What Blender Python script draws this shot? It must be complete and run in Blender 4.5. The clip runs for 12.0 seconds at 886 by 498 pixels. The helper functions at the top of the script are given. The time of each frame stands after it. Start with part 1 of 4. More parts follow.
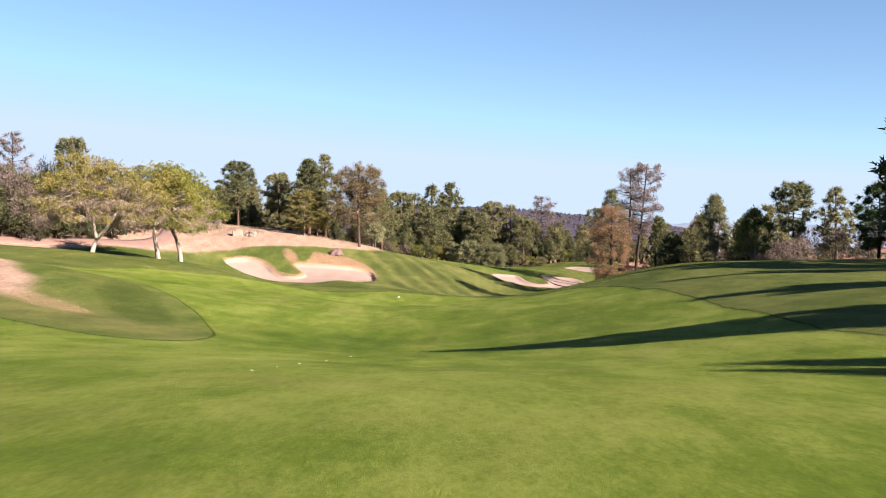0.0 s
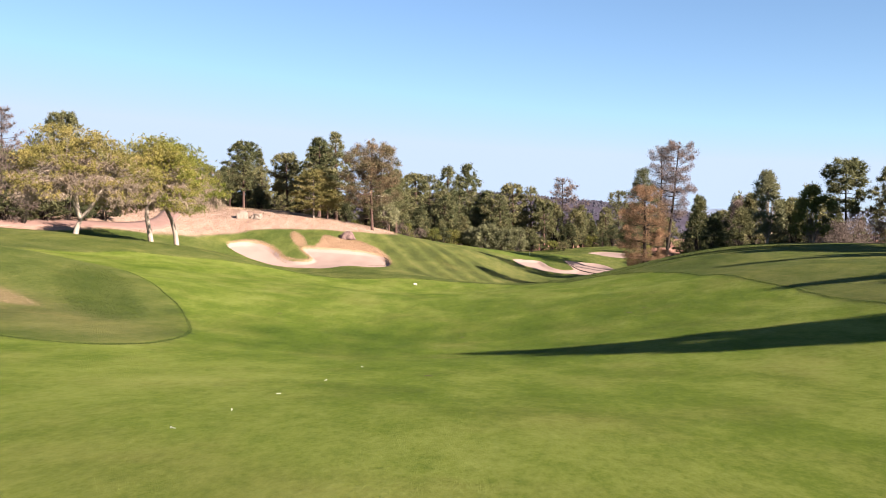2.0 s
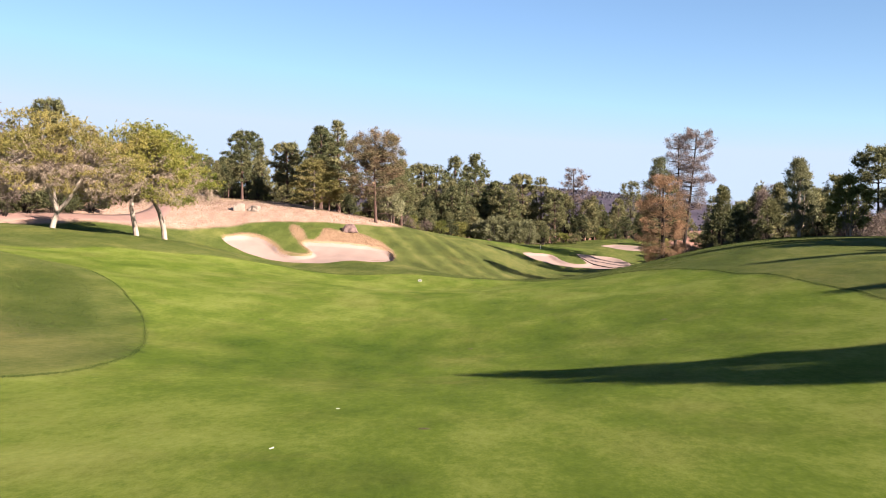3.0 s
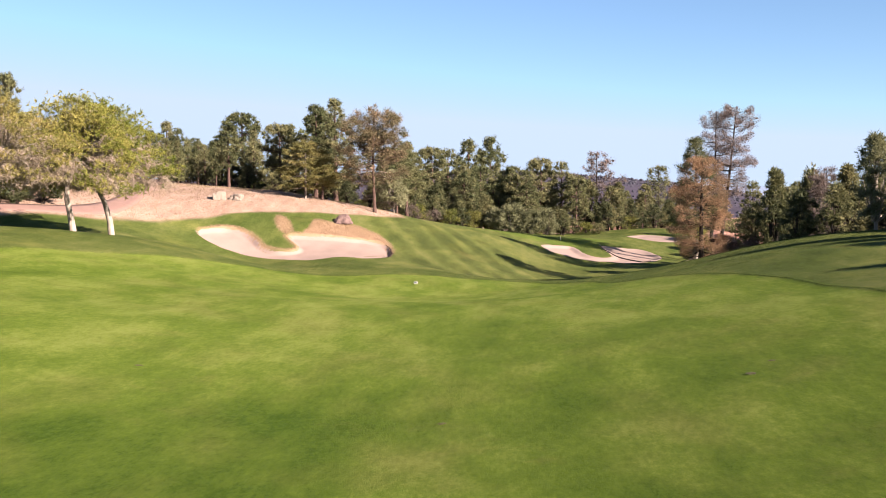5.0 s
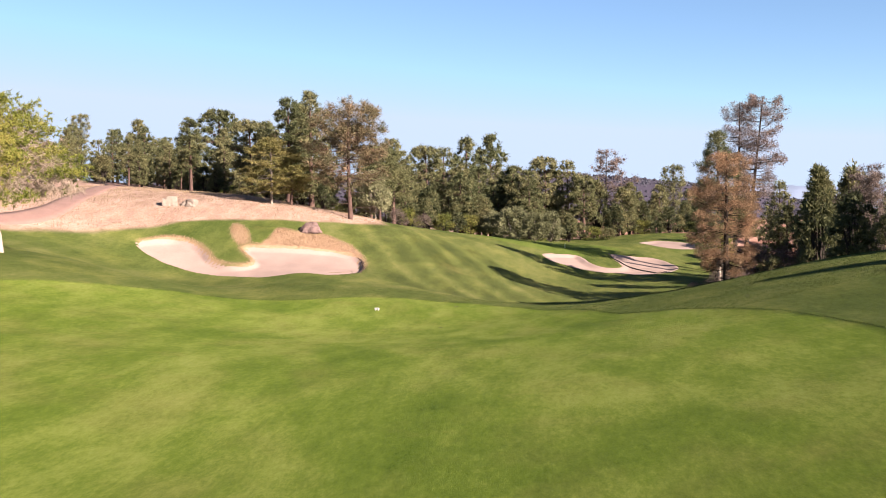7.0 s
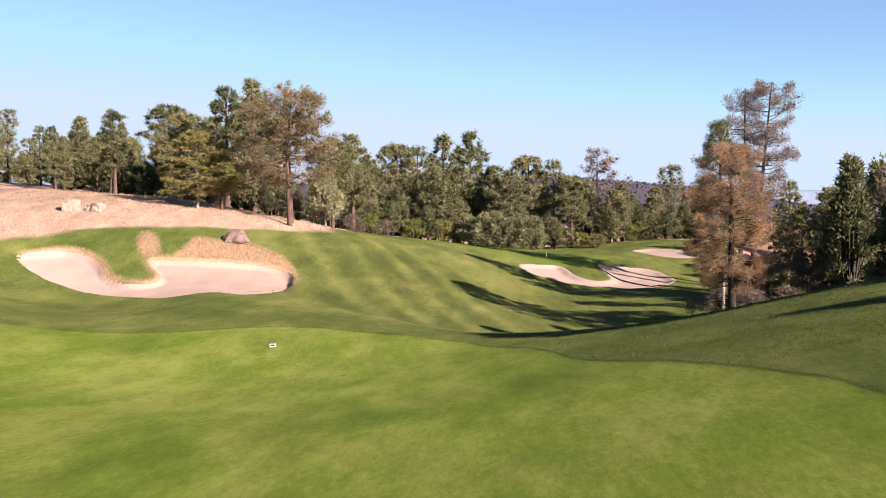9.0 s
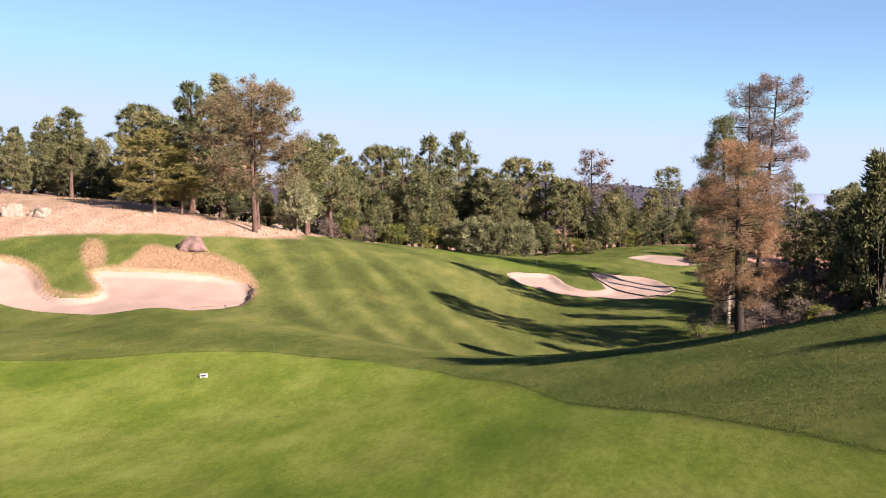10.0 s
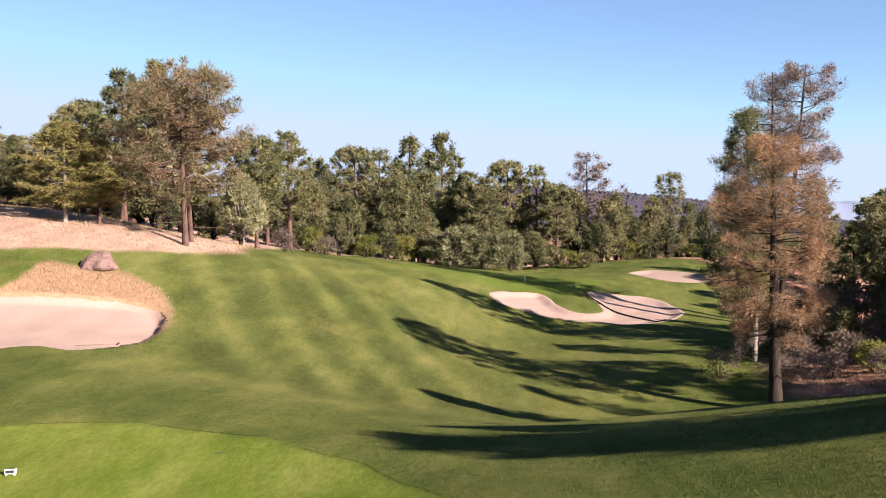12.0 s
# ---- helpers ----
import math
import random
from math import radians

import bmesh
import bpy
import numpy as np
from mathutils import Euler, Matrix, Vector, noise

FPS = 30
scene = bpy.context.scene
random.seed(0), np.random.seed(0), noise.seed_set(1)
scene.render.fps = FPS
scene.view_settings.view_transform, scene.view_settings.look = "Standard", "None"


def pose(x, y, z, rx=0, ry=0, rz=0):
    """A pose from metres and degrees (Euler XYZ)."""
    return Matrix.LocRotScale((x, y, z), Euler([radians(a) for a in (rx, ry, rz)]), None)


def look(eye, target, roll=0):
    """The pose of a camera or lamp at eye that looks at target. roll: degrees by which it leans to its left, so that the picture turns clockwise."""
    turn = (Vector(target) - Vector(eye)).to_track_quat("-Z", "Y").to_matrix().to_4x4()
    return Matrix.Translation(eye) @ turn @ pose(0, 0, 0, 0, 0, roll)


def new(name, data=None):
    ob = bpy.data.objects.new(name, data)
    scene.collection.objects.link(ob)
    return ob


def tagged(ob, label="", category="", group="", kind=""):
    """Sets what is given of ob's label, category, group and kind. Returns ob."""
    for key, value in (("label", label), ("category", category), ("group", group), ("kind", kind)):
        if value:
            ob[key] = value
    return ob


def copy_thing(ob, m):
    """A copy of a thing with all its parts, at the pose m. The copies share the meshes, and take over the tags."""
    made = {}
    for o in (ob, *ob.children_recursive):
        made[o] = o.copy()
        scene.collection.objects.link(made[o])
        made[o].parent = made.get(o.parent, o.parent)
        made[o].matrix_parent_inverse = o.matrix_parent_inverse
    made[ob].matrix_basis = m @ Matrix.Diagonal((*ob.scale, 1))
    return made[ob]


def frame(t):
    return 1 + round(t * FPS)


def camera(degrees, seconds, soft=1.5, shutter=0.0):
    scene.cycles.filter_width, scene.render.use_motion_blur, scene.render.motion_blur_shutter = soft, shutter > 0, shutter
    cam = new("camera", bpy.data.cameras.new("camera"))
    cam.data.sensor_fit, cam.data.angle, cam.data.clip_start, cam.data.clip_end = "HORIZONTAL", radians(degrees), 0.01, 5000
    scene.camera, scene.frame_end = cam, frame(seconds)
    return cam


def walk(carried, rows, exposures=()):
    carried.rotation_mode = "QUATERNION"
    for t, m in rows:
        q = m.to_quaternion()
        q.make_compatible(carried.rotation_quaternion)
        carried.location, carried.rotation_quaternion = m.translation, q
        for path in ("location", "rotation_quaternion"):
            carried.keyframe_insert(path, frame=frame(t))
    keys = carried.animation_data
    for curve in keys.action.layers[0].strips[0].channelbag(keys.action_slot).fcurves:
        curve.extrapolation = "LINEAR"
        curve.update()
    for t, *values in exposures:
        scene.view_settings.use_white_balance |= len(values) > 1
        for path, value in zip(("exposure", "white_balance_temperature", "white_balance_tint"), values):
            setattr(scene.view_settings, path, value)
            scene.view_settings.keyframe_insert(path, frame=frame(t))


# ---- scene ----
cam = camera(46.0, 12.0, 0.95)
PATH = [
    (0, (0.91, -0.43, 7.03), (-0.94, 99.54, 6.11), -0.02),
    (0.5, (0.55, 1.59, 6.92), (-1.50, 101.56, 5.74), -0.02),
    (1, (0.18, 3.93, 6.77), (-2.17, 103.89, 5.30), -0.02),
    (1.5, (0.00, 6.38, 6.62), (-2.70, 106.32, 4.80), -0.02),
    (2, (-0.08, 9.09, 6.55), (-3.13, 109.02, 4.33), -0.03),
    (2.5, (-0.14, 12.16, 6.51), (-3.59, 112.07, 3.89), -0.13),
    (3, (-0.16, 15.34, 6.62), (-3.96, 115.22, 3.60), -0.13),
    (5, (0.84, 29.94, 6.83), (-5.01, 129.68, 2.57), -0.35),
    (5.5, (1.18, 33.66, 6.95), (-5.07, 133.37, 2.48), -0.46),
    (6, (1.58, 37.38, 7.08), (-5.02, 137.07, 2.66), -0.46),
    (6.5, (2.11, 40.99, 7.17), (-4.79, 140.66, 2.90), -0.56),
    (7, (2.69, 44.56, 7.21), (-4.41, 144.22, 3.05), -0.67),
    (9, (5.37, 59.75, 7.05), (-1.78, 159.42, 3.38), -0.87),
    (9.5, (5.82, 63.37, 7.06), (-1.18, 163.06, 3.55), -0.96),
    (10, (6.17, 66.96, 7.07), (-0.63, 166.68, 3.80), -0.96),
    (10.5, (6.48, 70.26, 7.13), (-0.17, 169.99, 4.02), -0.86),
    (11, (6.70, 73.61, 7.14), (0.20, 173.36, 4.18), -0.86),
    (11.5, (6.92, 76.87, 7.22), (0.57, 176.63, 4.46), -0.76),
    (12, (7.00, 80.06, 7.33), (0.75, 179.83, 4.66), -0.76),
]
walk(cam, [(t, look(eye, target, roll)) for t, eye, target, roll in PATH], [(0, 2.36, 6480, 17), (12, 2.35, 6480, 21)])

# ---- world, sun, exposure ----
SUN_EL, SUN_AZ = radians(23.0), math.atan2(0.81, -0.59)  # height, and heading clockwise from +y
world = bpy.data.worlds.new("sky")
scene.world = world
world.use_nodes = True
wn = world.node_tree.nodes
sky = wn.new("ShaderNodeTexSky")
sky.sky_type = "NISHITA"
sky.sun_disc = False
sky.sun_elevation, sky.sun_rotation = SUN_EL, SUN_AZ
sky.altitude, sky.air_density, sky.dust_density, sky.ozone_density = 2000, 1.0, 0.3, 2.6
wn["Background"].inputs["Strength"].default_value = 0.055
# Dims and tints the whole sky, so that shadows come out darker.
sky_dim = wn.new("ShaderNodeMix")
sky_dim.data_type, sky_dim.blend_type = "RGBA", "MULTIPLY"
sky_dim.inputs[0].default_value, sky_dim.inputs[7].default_value = 1.0, (0.605, 0.65, 0.64, 1)
world.node_tree.links.new(sky.outputs[0], sky_dim.inputs[6])
cap = wn.new("ShaderNodeMix")
cap.data_type, cap.blend_type = "RGBA", "DARKEN"
cap.inputs[0].default_value, cap.inputs[7].default_value = 1.0, (2.34, 3.0, 3.75, 1)
world.node_tree.links.new(sky_dim.outputs[2], cap.inputs[6])
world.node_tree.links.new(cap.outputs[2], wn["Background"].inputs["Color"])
sun = new("sun", bpy.data.lights.new("sun", "SUN"))
sun.data.energy, sun.data.angle, sun.data.color = 5.0, radians(0.55), (1.0, 0.88, 0.72)
sun.matrix_basis = look((0, 0, 60), (-0.81 * 100 * math.cos(SUN_EL), 0.59 * 100 * math.cos(SUN_EL), 60 - 100 * math.sin(SUN_EL)))


# ---- materials ----
def shader(name, rough=0.8, spec=0.3, metal=0.0):
    m = bpy.data.materials.new(name)
    m.use_nodes = True
    b = m.node_tree.nodes["Principled BSDF"]
    b.inputs["Roughness"].default_value, b.inputs["Specular IOR Level"].default_value = rough, spec
    b.inputs["Metallic"].default_value = metal
    return m, m.node_tree.nodes, m.node_tree.links, b


def coords(n, l, scale=1.0, kind="Object", stretch=(1, 1, 1)):
    c, s = n.new("ShaderNodeTexCoord"), n.new("ShaderNodeMapping")
    s.inputs["Scale"].default_value = [scale * k for k in stretch]
    l.new(c.outputs[kind], s.inputs["Vector"])
    return s.outputs[0]


def noise_of(n, l, vec, scale, detail=4.0, rough=0.55):
    t = n.new("ShaderNodeTexNoise")
    t.inputs["Scale"].default_value, t.inputs["Detail"].default_value, t.inputs["Roughness"].default_value = scale, detail, rough
    l.new(vec, t.inputs["Vector"])
    return t.outputs["Fac"]


def ramp(n, l, fac, stops):
    r = n.new("ShaderNodeValToRGB")
    while len(r.color_ramp.elements) < len(stops):
        r.color_ramp.elements.new(0.5)
    for e, (p, c) in zip(r.color_ramp.elements, stops):
        e.position, e.color = p, (*c, 1)
    l.new(fac, r.inputs[0])
    return r.outputs[0]


def math_of(n, l, op, a, b=None, clamp=False):
    m = n.new("ShaderNodeMath")
    m.operation, m.use_clamp = op, clamp
    for socket, v in zip(m.inputs, (a, b)):
        if v is None:
            continue
        if isinstance(v, (int, float)):
            socket.default_value = v
        else:
            l.new(v, socket)
    return m.outputs[0]


def mix(n, l, fac, a, b, mode="MIX"):
    m = n.new("ShaderNodeMix")
    m.data_type, m.blend_type = "RGBA", mode
    for socket, v in zip((m.inputs[0], m.inputs[6], m.inputs[7]), (fac, a, b)):
        if isinstance(v, (int, float)):
            socket.default_value = v
        elif isinstance(v, tuple):
            socket.default_value = (*v, 1)
        else:
            l.new(v, socket)
    return m.outputs[2]


def bump(n, l, b, height, strength, distance):
    k = n.new("ShaderNodeBump")
    k.inputs["Strength"].default_value, k.inputs["Distance"].default_value = strength, distance
    l.new(height, k.inputs["Height"])
    l.new(k.outputs[0], b.inputs["Normal"])


def plain(name, color, rough=0.7, vary=0.25, scale=3.0, relief=0.3, spec=0.3, stretch=(1, 1, 1), grain=20.0):
    """One colour with stains and grain at two scales, and fine relief."""
    m, n, l, b = shader(name, rough, spec)
    v = coords(n, l, 1.0, "Object", stretch)
    big, fine = noise_of(n, l, v, scale), noise_of(n, l, v, scale * grain, 3)
    f = math_of(n, l, "ADD", math_of(n, l, "MULTIPLY", big, 0.6), math_of(n, l, "MULTIPLY", fine, 0.4))
    dark, light = tuple(c * (1 - vary) for c in color), tuple(min(1, c * (1 + vary)) for c in color)
    l.new(ramp(n, l, f, [(0.3, dark), (0.7, light)]), b.inputs["Base Color"])
    bump(n, l, b, f, relief, 0.05)
    return m


def foliage(name, a, b_, c, spread=0.35, through_light=0.25):
    """Leaves or needles: three hues blended by place, by tree and leaf by leaf, with some light through them."""
    m, n, l, b = shader(name, 0.7, 0.12)
    info, geo = n.new("ShaderNodeObjectInfo"), n.new("ShaderNodeNewGeometry")
    v = coords(n, l, 1.0, "Object")
    big = noise_of(n, l, v, 0.45, 2)
    per = math_of(n, l, "MULTIPLY", math_of(n, l, "SUBTRACT", info.outputs["Random"], 0.5), spread)
    f = math_of(n, l, "ADD", math_of(n, l, "ADD", big, per), math_of(n, l, "MULTIPLY", math_of(n, l, "SUBTRACT", geo.outputs["Random Per Island"], 0.5), 0.22))
    col = ramp(n, l, f, [(0.28, a), (0.5, b_), (0.72, c)])
    l.new(col, b.inputs["Base Color"])
    t, mx = n.new("ShaderNodeBsdfTranslucent"), n.new("ShaderNodeMixShader")
    l.new(col, t.inputs["Color"])
    mx.inputs[0].default_value = through_light
    l.new(b.outputs[0], mx.inputs[1])
    l.new(t.outputs[0], mx.inputs[2])
    l.new(mx.outputs[0], n["Material Output"].inputs["Surface"])
    return m


def bark(name, color, dark, scale=6.0):
    m, n, l, b = shader(name, 0.9, 0.15)
    v = coords(n, l, 1.0, "Object", (1, 1, 0.25))
    f = noise_of(n, l, v, scale, 6, 0.7)
    l.new(ramp(n, l, f, [(0.35, dark), (0.65, color)]), b.inputs["Base Color"])
    bump(n, l, b, f, 0.8, 0.06)
    return m


PINE_BARK = bark("pine_bark", (0.093, 0.055, 0.045), (0.027, 0.017, 0.015))
DARK_BARK = bark("dark_bark", (0.034, 0.025, 0.020), (0.011, 0.009, 0.008))
WHITE_BARK = bark("white_bark", (0.270, 0.234, 0.198), (0.132, 0.102, 0.084))
GREY_BARK = bark("grey_bark", (0.215, 0.180, 0.150), (0.084, 0.066, 0.054))
NEEDLES = foliage("pine_needles", (0.066, 0.075, 0.034), (0.112, 0.114, 0.053), (0.155, 0.144, 0.070), 0.35, 0.4)
# Darker copy of the pine needles, with shade put into the colour.
NEEDLES_SHADED = foliage("shaded_pine_needles", (0.015, 0.029, 0.011), (0.032, 0.053, 0.018), (0.061, 0.078, 0.024))
NEEDLES_RUST = foliage("rusty_pine_needles", (0.064, 0.070, 0.036), (0.142, 0.110, 0.064), (0.205, 0.140, 0.088), 0.06, 0.4)
NEEDLES_DEAD = foliage("dead_pine_needles", (0.105, 0.080, 0.050), (0.205, 0.130, 0.078), (0.310, 0.180, 0.105), 0.06, 0.42)
NEEDLES_GREY = foliage("grey_pine_needles", (0.090, 0.073, 0.065), (0.135, 0.105, 0.096), (0.180, 0.139, 0.127), 0.10, 0.38)
NEEDLES_GOLD = foliage("golden_pine_needles", (0.102, 0.099, 0.033), (0.162, 0.141, 0.051), (0.215, 0.177, 0.072), 0.10, 0.36)
LEAF_JUNIPER = foliage("juniper_leaves", (0.045, 0.052, 0.025), (0.090, 0.093, 0.042), (0.147, 0.132, 0.063), 0.35, 0.36)
LEAF_GREY = foliage("grey_green_leaves", (0.096, 0.100, 0.051), (0.156, 0.156, 0.084), (0.215, 0.207, 0.120), 0.35, 0.4)
LEAF_MESQUITE = foliage("mesquite_leaves", (0.083, 0.104, 0.019), (0.151, 0.155, 0.031), (0.222, 0.194, 0.055), 0.2, 0.35)
LEAF_GOLD = foliage("golden_mesquite_leaves", (0.113, 0.108, 0.032), (0.183, 0.157, 0.048), (0.247, 0.195, 0.069), 0.2, 0.35)
LEAF_DRY = foliage("dry_twigs_and_leaves", (0.166, 0.126, 0.094), (0.222, 0.173, 0.133), (0.288, 0.227, 0.180))
LEAF_TWIG = foliage("bare_brown_twigs", (0.078, 0.060, 0.051), (0.114, 0.087, 0.075), (0.150, 0.114, 0.099))
LEAF_OAK = foliage("oak_leaves", (0.066, 0.081, 0.021), (0.114, 0.120, 0.030), (0.162, 0.147, 0.045), 0.35, 0.35)
SAND = plain("bunker_sand", (0.210, 0.153, 0.133), 0.95, 0.12, 0.5, 0.35, 0.1, grain=14.0)
ROCK = plain("red_brown_rock", (0.098, 0.062, 0.056), 0.9, 0.55, 1.6, 1.0, grain=5.0)
PALE_ROCK = plain("pale_rock", (0.164, 0.131, 0.109), 0.9, 0.3, 1.5, 0.6)
PATH_MAT = plain("pink_cart_path", (0.164, 0.098, 0.082), 0.9, 0.18, 0.6, 0.2)
WHITE_PAINT = plain("white_paint", (0.55, 0.55, 0.54), 0.5, 0.06, 6.0, 0.1)
DARK_PAINT = plain("dark_paint", (0.018, 0.021, 0.024), 0.5, 0.2, 6.0, 0.1)
BLACK_RUBBER = plain("weathered_black_plastic", (0.018, 0.017, 0.015), 0.7, 0.3, 4.0, 0.1)

# ---- lie of the land: broad and local swells (x, y, radius, rise) over a level base ----
BASE = 2.0
BROAD = [
    (-80, 40, 55, 6.07), (40, 280, 55, -7.24), (-60, 180, 30, 6.01), (60, 80, 30, 2.43),
    (60, -20, 30, 3.23), (-20, 240, 30, 1.99), (-60, 280, 30, 2.96), (0, -40, 30, 2.38),
    (60, 40, 30, 1.93), (10, 130, 17, -3.59), (0, 70, 17, -2.40), (-20, 150, 17, 4.05),
    (-60, 110, 17, 4.84), (-20, 110, 17, 0.49), (40, 160, 17, -2.94), (30, 200, 17, 3.38),
    (70, 190, 17, -4.06), (40, 110, 17, 1.42), (-10, 40, 17, -0.63), (0, 280, 17, -3.30),
    (-70, 140, 17, 2.95), (0, 170, 17, 0.03), (-60, 20, 17, -0.82), (40, 290, 17, -2.73),
    (20, 90, 17, 0.53), (0, 10, 17, 0.54), (-50, 200, 17, 2.90), (-80, 180, 17, 2.23),
    (60, 130, 17, 0.42), (-30, 230, 17, 3.29), (70, 240, 17, -0.97), (-50, 160, 17, 1.37),
    (-30, 10, 17, -0.47), (-60, -10, 17, 0.26),
]
LOCAL_NEAR = [
    (34, 26, 10, -0.67), (4, 32, 10, -1.00), (21, 34, 10, 0.55), (16, 38, 10, 0.67),
    (-2, 50, 10, -1.18), (-26, 56, 10, 0.73), (-22.5, 57.5, 5, 0.55), (16, 62, 10, 1.17), (18, 72, 8, 0.22),
    (-44, 74, 10, 0.49), (20, 86, 7, 0.55), (-32, 92, 10, 1.54), (-20, 92, 10, -1.09),
    (24, 92, 8, 0.44), (36, 92, 9, -0.61), (16, 94, 6, -0.22), (-2, 98, 10, -1.92),
    (20, 98, 5, 0.29), (30, 100, 8, 0.32), (16, 103, 6, 0.30), (-44, 104, 10, -3.07),
    (22, 104, 7, 0.26), (-15, 105, 7, -0.62),
]
LOCAL_FAR = [
    (-25, 105, 7, 0.54), (25, 110, 7, -0.29), (10, 110, 7, -0.22), (16, 110, 5, -0.03),
    (12, 112, 5, 0.18), (28, 112, 7, -0.56), (-20, 115, 7, -1.45), (20, 120, 7, 0.45),
    (-44, 122, 10, 1.12), (-25, 125, 7, -2.66), (5, 125, 7, -0.93), (-10, 130, 7, -0.61),
    (20, 130, 7, -1.81), (-25, 135, 7, 0.47), (20, 140, 7, 0.75), (5, 145, 7, -1.07),
    (10, 150, 7, -0.34), (-15, 160, 7, -0.93), (10, 160, 7, -0.98), (16, 176, 10, 0.68),
    (10, 188, 10, -1.23), (-2, 188, 10, 0.82), (4, 230, 10, -2.06),
]
LOCAL = LOCAL_NEAR + LOCAL_FAR


def smooth(a, b, v):
    k = np.clip((v - a) / (b - a), 0, 1)
    return k * k * (3 - 2 * k)


def ripple(x, y, size):
    """A cheap smooth wave pattern of about one unit, for wobbling edges and swells."""
    return (np.sin(x / size * 1.7 + 1.3 * np.sin(y / size * 0.9)) + np.sin(y / size * 2.1 + 1.7 * np.sin(x / size * 1.1 + 2.0))) * 0.5


# Each bunker: the sand's outline in plan, and its depth.
BUNKERS = [
    dict(edge=[(-28.8, 128.5), (-28.2, 129.8), (-26.4, 130.9), (-24.6, 130.7), (-23.2, 129.5), (-22.1, 128.1), (-20.6, 127.4), (-19.2, 127.5), (-18.9, 128.5), (-20.2, 130.5), (-20.0, 131.3), (-17.9, 131.8), (-14.8, 132.7), (-12.3, 133.2), (-10.8, 132.6), (-9.9, 130.4), (-9.9, 126.5), (-11.6, 123.8), (-14.1, 124.3), (-16.4, 122.9), (-19.8, 124.0), (-22.8, 125.0), (-25.4, 126.0), (-27.3, 127.0)], depth=0.45, lip=0.5),
    dict(edge=[(5.3, 162.3), (7.0, 164.8), (9.8, 166.0), (11.3, 161.5), (13.3, 160.4), (14.1, 162.6), (13.4, 168.4), (15.9, 167.9), (19.1, 166.9), (20.8, 162.2), (18.5, 157.5), (15.9, 156.0), (13.6, 156.9), (11.1, 156.9), (8.2, 157.8), (6.1, 158.9)], depth=0.32, lip=1.3),
    dict(edge=[(18.5, 183.3), (21.2, 185.8), (25.4, 183.0), (26.6, 179.7), (24.4, 177.2), (22.0, 176.8), (19.7, 178.8)], depth=0.28, lip=1.5),
]


def rounded(points, n=5):
    """A closed smooth line through the points."""
    p = np.array(points, float)
    a, c, d = np.roll(p, 1, 0), np.roll(p, -1, 0), np.roll(p, -2, 0)
    out = []
    for i in range(len(p)):
        for u in np.arange(n) / n:
            out.append(0.5 * (2 * p[i] + (c[i] - a[i]) * u + (2 * a[i] - 5 * p[i] + 4 * c[i] - d[i]) * u * u + (3 * p[i] - 3 * c[i] + d[i] - a[i]) * u ** 3))
    return np.array(out)


for one in BUNKERS:
    one["line"] = rounded(one["edge"])


def ellipse(x, y, e):
    """Below 1 inside the ellipse (x, y, half width, half depth, turn in degrees)."""
    c, s = math.cos(radians(e[4])), math.sin(radians(e[4]))
    u, v = (x - e[0]) * c + (y - e[1]) * s, (y - e[1]) * c - (x - e[0]) * s
    return np.hypot(u / e[2], v / e[3])


def bunker_edge(x, y, b):
    """The distance to the sand's edge in metres: positive on the sand, about -9 far from it."""
    x, y = np.broadcast_arrays(np.asarray(x, float), np.asarray(y, float))
    line = b["line"]
    d = np.full(x.shape, -9.0)
    near = (x > line[:, 0].min() - 6) & (x < line[:, 0].max() + 6) & (y > line[:, 1].min() - 6) & (y < line[:, 1].max() + 6)
    if not near.any():
        return d
    px, py = x[near], y[near]
    best, inside = np.full(px.shape, 1e9), np.zeros(px.shape, bool)
    for (x0, y0), (x1, y1) in zip(line, np.roll(line, -1, 0)):
        ex, ey = x1 - x0, y1 - y0
        t = np.clip(((px - x0) * ex + (py - y0) * ey) / (ex * ex + ey * ey + 1e-9), 0, 1)
        best = np.minimum(best, np.hypot(px - x0 - t * ex, py - y0 - t * ey))
        inside ^= ((y0 > py) != (y1 > py)) & (px < ex * (py - y0) / (y1 - y0 + 1e-12) + x0)
    d[near] = np.where(inside, best, -best) + 0.07 * ripple(px, py, 0.8)
    return d


# The tongue of dull, longer turf that comes in beside the fairway.
SPUR = dict(edge=[(-26, 42.0), (-20, 39.2), (-15.6, 36.5), (-12.7, 34.6), (-10.9, 33.7), (-9.5, 34.6), (-8.9, 37.0), (-9.2, 41.5), (-10.4, 46.5), (-12.3, 52.0), (-13.9, 55.4), (-16.6, 60.4), (-22, 66), (-34, 72), (-60, 74), (-60, 50), (-38, 45)])
SPUR["line"] = rounded(SPUR["edge"])


def turf_cut(x, y, soft=0.15):
    """1 on the close-mown fairway, 0 on the longer grass round it."""
    right = lerp(FAIRWAY_RIGHT, y) - x
    front = np.where(x < -0.5, lerp(FAIRWAY_FRONT, x) - y, 110.5 - y)
    spur = -bunker_edge(x, y, SPUR)
    return smooth(-soft, soft, np.minimum(np.minimum(right, front), spur) + 0.05 * ripple(x, y, 1.1))


